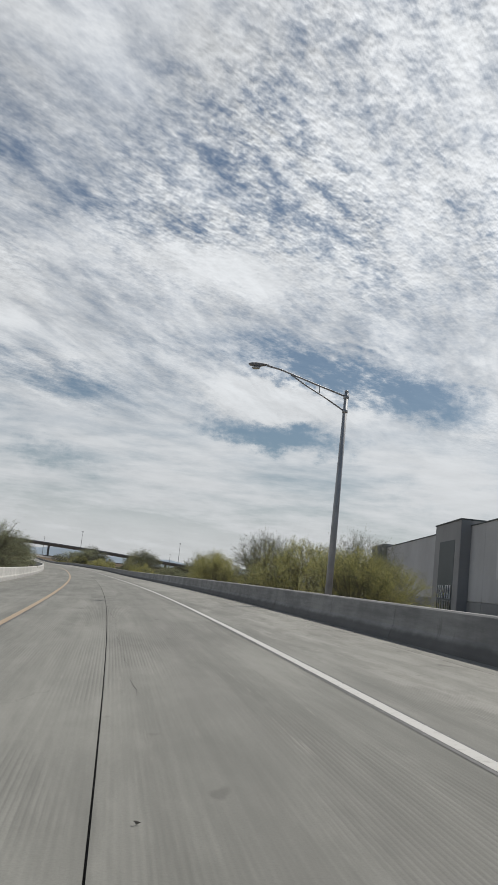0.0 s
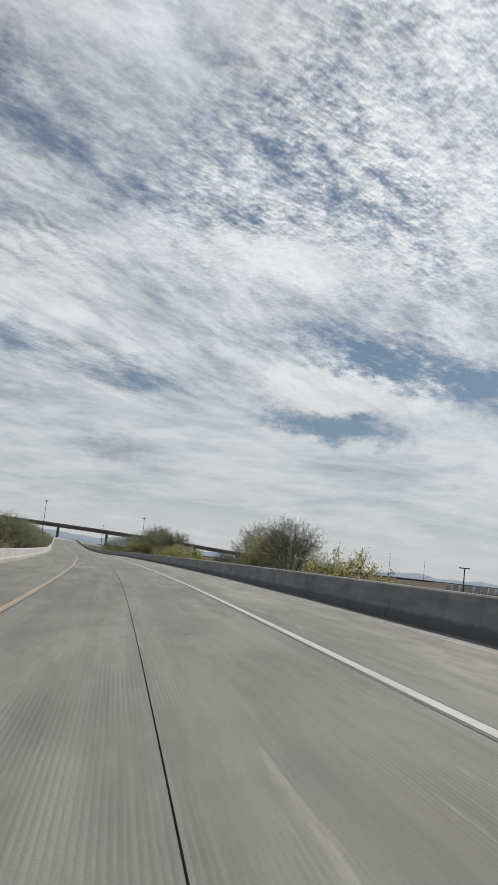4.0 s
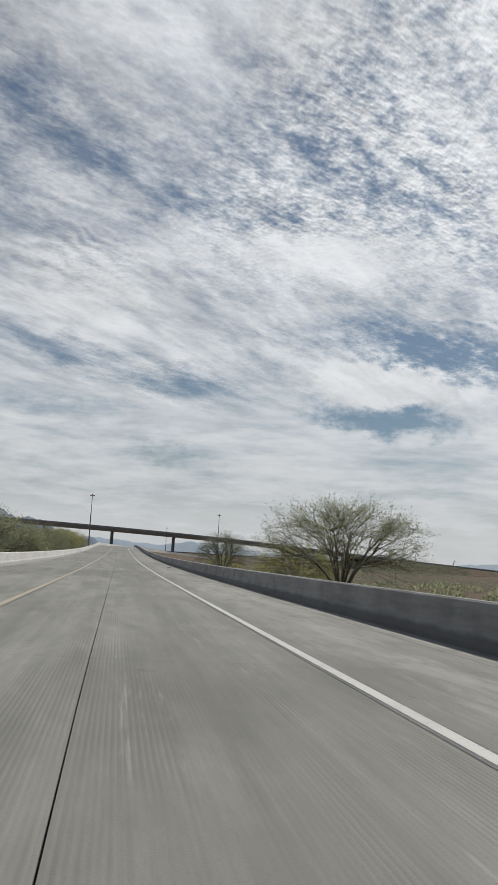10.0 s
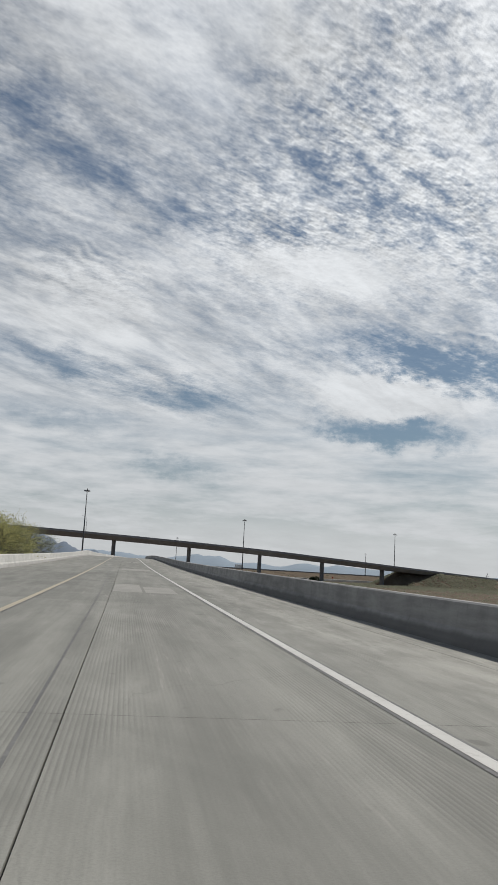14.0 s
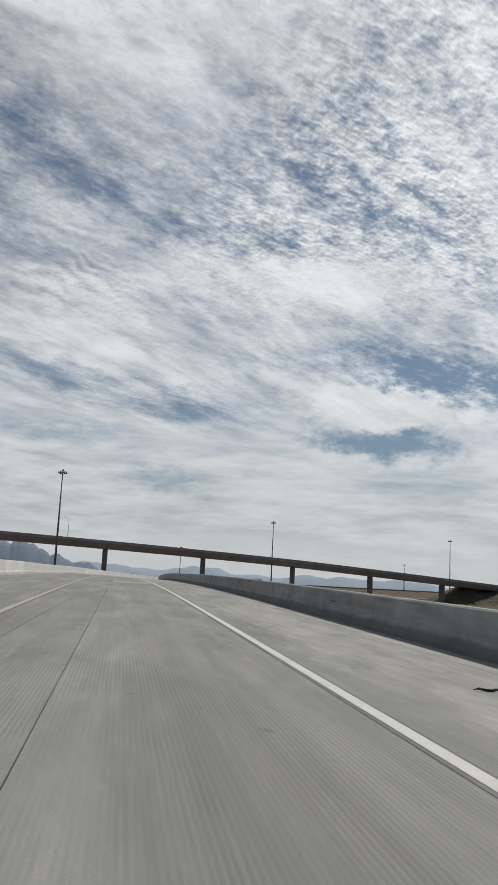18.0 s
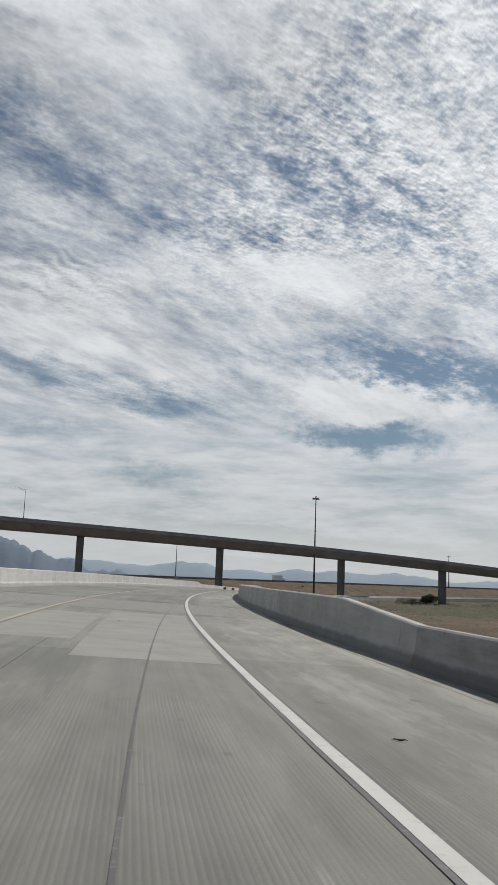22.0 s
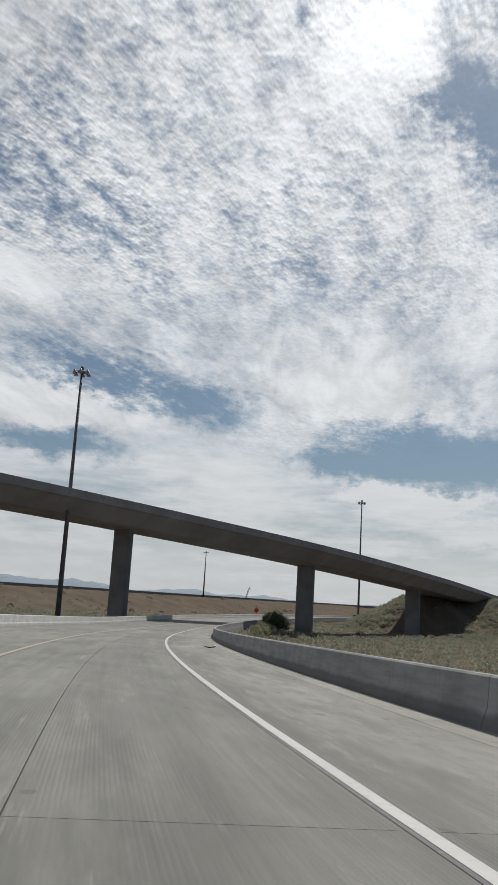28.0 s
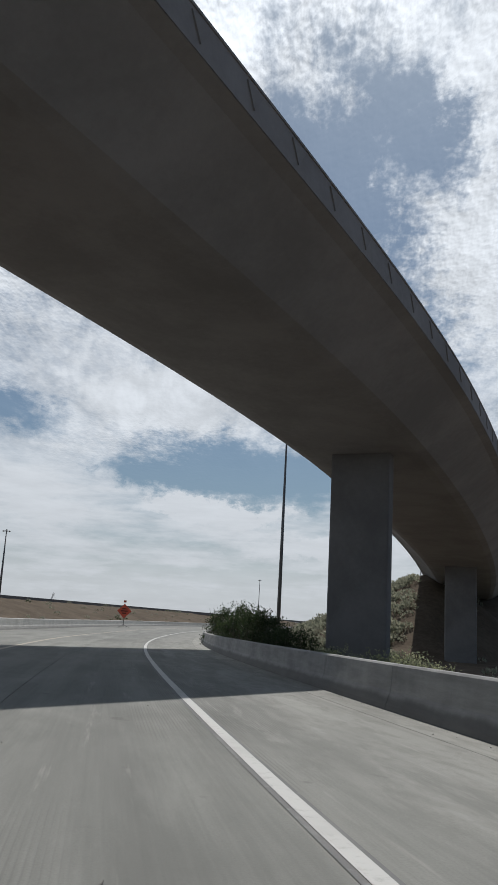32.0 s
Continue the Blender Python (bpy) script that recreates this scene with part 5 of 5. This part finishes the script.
def cross_post(x, y, height):
    c = thing("cross_post", "tall dark steel post with a short crossbar on the plain", "post", (x, y, ground_z(x, y) - 0.1), turn=radians(-25))
    part("post", tube_bm([(0, 0, 0), (0, 0, height)], [0.13, 0.1], 8), DARK_STEEL, c)
    part("crossbar", box_bm(-0.95, 0.95, -0.08, 0.08, height - 0.02, height + 0.16, 0.02), DARK_STEEL, c)
    return c


cross_post(80.9, 256.0, 5.6)


def trailer(x, y, turn):
    t = thing("semi_trailer", "white box trailer parked in a row across the plain", "trailer", (x, y, ground_z(x, y)), "parked trailers", turn=turn)
    part("box_body", box_bm(-1.28, 1.28, -6.5, 6.5, 1.15, 4.1, 0.05), CAR_WHITE, t)
    part("rear_door", box_bm(-1.15, 1.15, -6.56, -6.5, 1.25, 4.0, 0.015), SIGN_WHITE, t)
    part("bumper_bar", box_bm(-1.1, 1.1, -6.5, -6.4, 0.5, 0.66, 0.02), DARK_STEEL, t)
    for x0 in (-1.0, 1.0):
        for y0 in (-5.0, -3.8):
            part("wheel", tube_bm([(x0 - 0.22, y0, 0.5), (x0 + 0.22, y0, 0.5)], [0.5, 0.5], 12), RUBBER, t)
        part("landing_leg", box_bm(x0 - 0.08, x0 + 0.08, 3.4, 3.6, 0, 1.15, 0.01), DARK_STEEL, t)
    return t


first = trailer(203.0, 510.0, radians(-26))
for k in range(1, 16):
    x, y = 203.0 + 3.1 * k, 510.0 - 1.5 * k
    m = copy_thing(first, pose(x, y, ground_z(x, y), 0, 0, -26 + (k * 37 % 5 - 2)))


# ---- work sign ----
def work_sign(at, turn):
    s_ = thing("road_work_sign", "orange-red diamond warning sign on a portable stand", "traffic sign", at, turn=turn)
    part("mast", tube_bm([(0, 0, 0.1), (0, 0, 3.1)], [0.03, 0.025], 8), DARK_STEEL, s_)
    bm = bmesh.new()
    r = 0.86
    pts = [(0, -r), (r, 0), (0, r), (-r, 0)]
    a = [bm.verts.new((x, -0.03, 1.95 + z)) for x, z in pts]
    b = [bm.verts.new((x, -0.05, 1.95 + z)) for x, z in pts]
    bm.faces.new(a[::-1])
    bm.faces.new(b)
    for j in range(4):
        bm.faces.new((a[j], a[(j + 1) % 4], b[(j + 1) % 4], b[j]))
    bmesh.ops.recalc_face_normals(bm, faces=bm.faces)
    plate = part("sign_plate", bm, SIGN_ORANGE, s_)
    for z, w in ((2.2, 0.5), (1.95, 0.8), (1.7, 0.5)):
        part("lettering_bar", box_bm(-w / 2, w / 2, -0.056, -0.052, z - 0.06, z + 0.06), RUBBER, plate)
    for k, ang in enumerate((0.6, 2.2, 3.9, 5.4)):
        part("leg", tube_bm([(0, 0, 0.4), (0.75 * math.cos(ang), 0.75 * math.sin(ang), 0.02)], [0.022, 0.022], 6), DARK_STEEL, s_)
    part("flag", box_bm(-0.16, 0.16, -0.01, 0.01, 2.95, 3.2, 0.004), SIGN_ORANGE, s_)
    return s_


q = road_at(1092, -5.2, 0.004)
work_sign((q.x, q.y, q.z), radians(-46))

# ---- debris along the shoulder ----
rr = random.Random(12)
pile = bmesh.new()
for k in range(620):
    s_ = rr.uniform(-20, 1040) if k < 240 else rr.uniform(925, 1015)
    o_ = edge_right(s_) - abs(rr.gauss(0, 0.35)) - 0.06 if rr.random() < 0.75 else rr.uniform(edge_left(s_) + 0.1, edge_right(s_))
    q = road_at(s_, o_, 0.0)
    r = rr.uniform(0.008, 0.03)
    vs = [pile.verts.new(q + Vector((rr.uniform(-1, 1) * r, rr.uniform(-1, 1) * r, rr.uniform(0, 0.9) * r))) for _ in range(5)]
    for t3 in ((0, 1, 2), (0, 2, 3), (1, 2, 4), (2, 3, 4), (0, 1, 4), (0, 3, 4)):
        pile.faces.new([vs[i] for i in t3])
tagged(part("road_grit", pile, ROCK), "scattered stones and grit along the shoulder", "debris", kind="stuff")


def tyre_strip(s_, o_, length, turn):
    q = road_at(s_, o_, 0.006)
    pts = [Vector((0.08 * length * math.sin(k * 1.3), (k / 5 - 0.5) * length, length * (0.045 + 0.03 * math.sin(k * 2.1)))) for k in range(6)]
    ob = part("tyre_scrap", tube_bm(pts, [length * r for r in (0.02, 0.05, 0.06, 0.05, 0.045, 0.015)], 5), RUBBER)
    ob.matrix_world = Matrix.Translation(q) @ Matrix.Rotation(turn, 4, "Z")
    return tagged(ob, "torn strip of black tyre lying on the shoulder", "debris", group="tyre scraps")


for s_, o_, ln, tn in ((380.5, 4.3, 0.4, 1.2), (907, 4.2, 0.55, 0.9), (951, 4.95, 0.3, 1.3), (685.3, 2.95, 0.14, 1.0), (966, 5.0, 0.3, 0.4), (563, 3.9, 0.3, 1.1)):
    tyre_strip(s_, o_, ln, tn)
for s_, o_ in ((940.5, 4.98), (971, 4.96), (975.4, 4.9), (909, 4.6), (268, 4.85)):
    q = road_at(s_, o_, 0.0)
    bm = bmesh.new()
    bmesh.ops.create_icosphere(bm, subdivisions=2, radius=0.09)
    for v in bm.verts:
        v.co *= 1 + 0.8 * noise.noise(v.co * 26 + Vector((s_, 0, 0)))
        v.co.z *= 0.6
    ob = part("litter_lump", bm, SIGN_WHITE)
    ob.location = q + Vector((0, 0, 0.05))
    tagged(ob, "crumpled pale litter against the barrier foot", "litter", group="litter")


# ---- tumbleweeds on the left shoulder ----
def tumbleweed(s_, o_, r, seed):
    rw = np.random.RandomState(seed)
    n = 260
    d = rw.normal(0, 1, (n, 3))
    d /= np.linalg.norm(d, axis=1)[:, None]
    start = d * 0.25 * r + rw.normal(0, 0.1 * r, (n, 3))
    end = d * r * rw.uniform(0.75, 1.05, (n, 1)) + rw.normal(0, 0.18 * r, (n, 3))
    f = np.linspace(0, 1, 4)[None, :, None]
    bow = np.cross(d, rw.normal(0, 1, (n, 3))) * 0.3 * r
    paths = start[:, None] * (1 - f) + end[:, None] * f + bow[:, None] * (4 * f * (1 - f))
    paths[:, :, 2] = np.maximum(paths[:, :, 2] * 0.8, -0.68 * r)
    ob = part("tumbleweed", ribbons(paths, 0.02), DRY_STEM)
    ob.location = road_at(s_, o_, 0.68 * r)
    return tagged(ob, "dry brown tumbleweed resting on the shoulder", "tumbleweed", group="tumbleweeds")


for s_, o_, r, seed in ((850.5, -5.4, 0.42, 1), (853, -4.2, 0.36, 2), (855, -3.2, 0.16, 3)):
    tumbleweed(s_, o_, r, seed)

# ---- the slabs of the ramp, last ----
JOINT, GAP = 0.006, 0.004
def lane_joint(q):
    return float(np.interp(q, (40, 115, 207, 255, 315, 376, 440, 562, 625, 657, 682, 705, 880, 910, 943, 973, 1005), (-0.42, -0.23, -0.06, -0.15, -0.4, -0.37, -0.49, -0.51, -0.46, -0.4, -0.93, -0.9, -0.32, -0.18, -0.2, -0.1, -0.33)))


def gutter(q):
    """The joint between shoulder and gutter slab."""
    return float(np.interp(q, (40, 380, 568, 630, 690, 760, 880, 1000), (4.83, 4.45, 4.75, 4.78, 4.98, 4.95, 4.72, 4.85)))


cols = ((lambda q: edge_left(q) - 0.05, lane_joint), (lane_joint, gutter), (gutter, lambda q: edge_right(q) + 0.05))
for a, b in cols:
    s_ = -58.0
    while s_ < ROAD_END - 1:
        e = min(s_ + (15.0 if s_ < 1080 else 60.0), ROAD_END)
        ja = (lambda q, a=a: a(q) + JOINT)
        jb = (lambda q, b=b: b(q) - JOINT)
        strip("road_slab", ROAD, ramp, s_ + GAP, e - GAP, [(ja, -0.03), (ja, 0.0), (jb, 0.0), (jb, -0.03)], 3.0 if s_ < 1080 else 6.0)
        s_ = e
# repaired and scaled places, a hair over the slab
for s0, s1, o0, o1, mat, lab in ((534, 538, -0.25, 0.65, ROAD_PATCH, "pale new concrete patch"), (534, 538.6, 0.95, 1.95, ROAD_PATCH, "pale new concrete patch"),
                                 (606, 613, -0.35, 2.0, ROAD_PATCH, "pale new concrete patch"), (691, 706, -0.3, 2.0, ROAD_PATCH, "pale new concrete patch"),
                                 (694, 704, -3.6, -0.5, ROAD_PATCH, "pale new concrete patch"), (256, 262, -1.25, -0.35, ROAD_PATCH, "pale new concrete patch"),
                                 (282, 287, -3.8, -0.3, ROAD_PATCH, "pale new concrete patch"), (271, 280, -0.3, 2.0, ROAD_PATCH, "pale new concrete patch"),
                                 (240, 262, 0.2, 1.95, ROAD_ROUGH, "scaled rough concrete"), (209, 236, 0.02, 1.9, ROAD_ROUGH, "scaled rough concrete"),
                                 (284, 291, 0.2, 1.9, ROAD_ROUGH, "scaled rough concrete"), (708, 718, -6.0, 4.9, ROAD_ROUGH, "scaled rough concrete"),
                                 (458, 465, -0.45, 0.5, ROAD_PATCH, "pale new concrete patch"), (458, 463, 0.6, 1.65, ROAD_PATCH, "pale new concrete patch"), (493, 499, -0.3, 1.9, ROAD_PATCH, "pale new concrete patch")):
    strip("repair_patch", mat, ramp, s0, s1, [(o0, 0.0012), (o1, 0.0012)], 3.0, label=lab)
# saw cuts, a painted lamp shadow and bridge joints
def old_cut(q):
    return float(np.interp(q, (430, 461, 520, 567, 594, 624, 645, 654, 665, 685, 709, 730), (-0.68, -0.84, -1.35, -1.64, -1.21, -0.8, -0.38, -0.12, 0.17, 0.68, 1.46, 2.06)))


def shoulder_cut(q):
    return float(np.interp(q, (720, 748, 757, 766, 789, 830), (2.5, 2.62, 2.8, 2.92, 3.13, 3.3)))


strip("saw_cut", DARK_EDGE, ramp, 430, 730, [(lambda q: old_cut(q) - 0.014, 0.0035), (lambda q: old_cut(q) + 0.014, 0.0035)])
# street lamp head's cast shadow, painted as a dark strip across the lane
strip("saw_cut", DARK_EDGE, ramp, 31.7, 31.84, [(-1.5, 0.0035), (lambda q: lane_joint(q) - 0.05, 0.0035)], 0.14)
strip("saw_cut", BASE, ramp, 720, 830, [(lambda q: shoulder_cut(q) - 0.006, 0.0035), (lambda q: shoulder_cut(q) + 0.006, 0.0035)])
for s0 in (718.2, 719.1, 798.5):
    strip("expansion_joint", BASE, ramp, s0, s0 + 0.09, [(lambda q: edge_left(q) + 0.02, 0.005), (lambda q: edge_right(q) - 0.02, 0.005)], 0.09, label="dark rubber bridge joint")
    strip("joint_armour", STEEL, ramp, s0 + 0.095, s0 + 0.125, [(lambda q: edge_left(q) + 0.02, 0.006), (lambda q: edge_right(q) - 0.02, 0.006)], 0.03)

# a spalled crack beside the edge line, dark drain stains on the tall barrier, tyre scuffs on the low one
rc = random.Random(21)


def crack_line(s0, s1, o0, o1, wide, jit):
    """A wandering crack in broken runs, dark and a few millimetres wide."""
    verts, faces, s_, o_ = [], [], s0, o0
    while s_ < s1:
        n = rc.randint(4, 12)
        base = len(verts)
        for k in range(n):
            o_ += rc.uniform(-1, 1) * jit + (o0 + (o1 - o0) * (s_ - s0) / (s1 - s0) - o_) * 0.3
            w = wide * rc.uniform(0.3, 1.0) * (0.3 if k in (0, n - 1) else 1.0)
            verts += [tuple(road_at(s_, o_ - w, 0.0032)), tuple(road_at(s_, o_ + w, 0.0032))]
            s_ += rc.uniform(0.08, 0.35)
        faces += [(base + 2 * k, base + 2 * k + 1, base + 2 * k + 3, base + 2 * k + 2) for k in range(n - 1)]
        s_ += rc.uniform(0.1, 1.6)
    part("crack", (verts, [], faces), BASE, ramp, "spalled crack in the concrete")


crack_line(24, 104, 1.85, 1.8, 0.004, 0.035)
crack_line(8, 30, -0.1, -0.5, 0.003, 0.03)
crack_line(905, 990, 3.6, 3.9, 0.004, 0.02)
crack_line(930, 1000, 4.7, 4.8, 0.008, 0.04)
wall = bpy.data.objects["barrier_right"]


def on_face(s0, s1, z0, z1, name, mat):
    """A thin mark 3 mm proud of the road face of the right barrier."""
    def at(q, z):
        h = bar_height_right(q)
        return tuple(road_at(q, edge_right(q) + 0.1 + 0.03 * (z - 0.3) / (h - 0.33) - 0.004, z))
    mid = (s0 + s1) / 2
    verts = [at(s0, z0 + (z1 - z0) * 0.3), at(mid, z0), at(s1, z0 + (z1 - z0) * 0.45), at(s1, z0 + (z1 - z0) * 0.75), at(mid, z1), at(s0, z0 + (z1 - z0) * 0.5)]
    part(name, (verts, [], [tuple(range(6))]), mat, wall)


for k in range(62):
    q = 700 + k * 1.8 + rc.uniform(-0.3, 0.3)
    z = rc.uniform(0.32, 0.4)
    on_face(q, q + rc.uniform(0.035, 0.06), z, z + rc.uniform(0.08, 0.2), "drain_stain", BASE)
for q, z, ln, hi in ((229.5, 0.42, 0.8, 0.045), (230.0, 0.37, 0.6, 0.035), (219.4, 0.38, 0.5, 0.04), (400.2, 0.42, 0.9, 0.04), (402.4, 0.37, 0.5, 0.04), (72.0, 0.34, 0.4, 0.04), (575, 0.42, 0.7, 0.04)):
    on_face(q, q + ln, z, z + hi, "tyre_scuff", BASE)
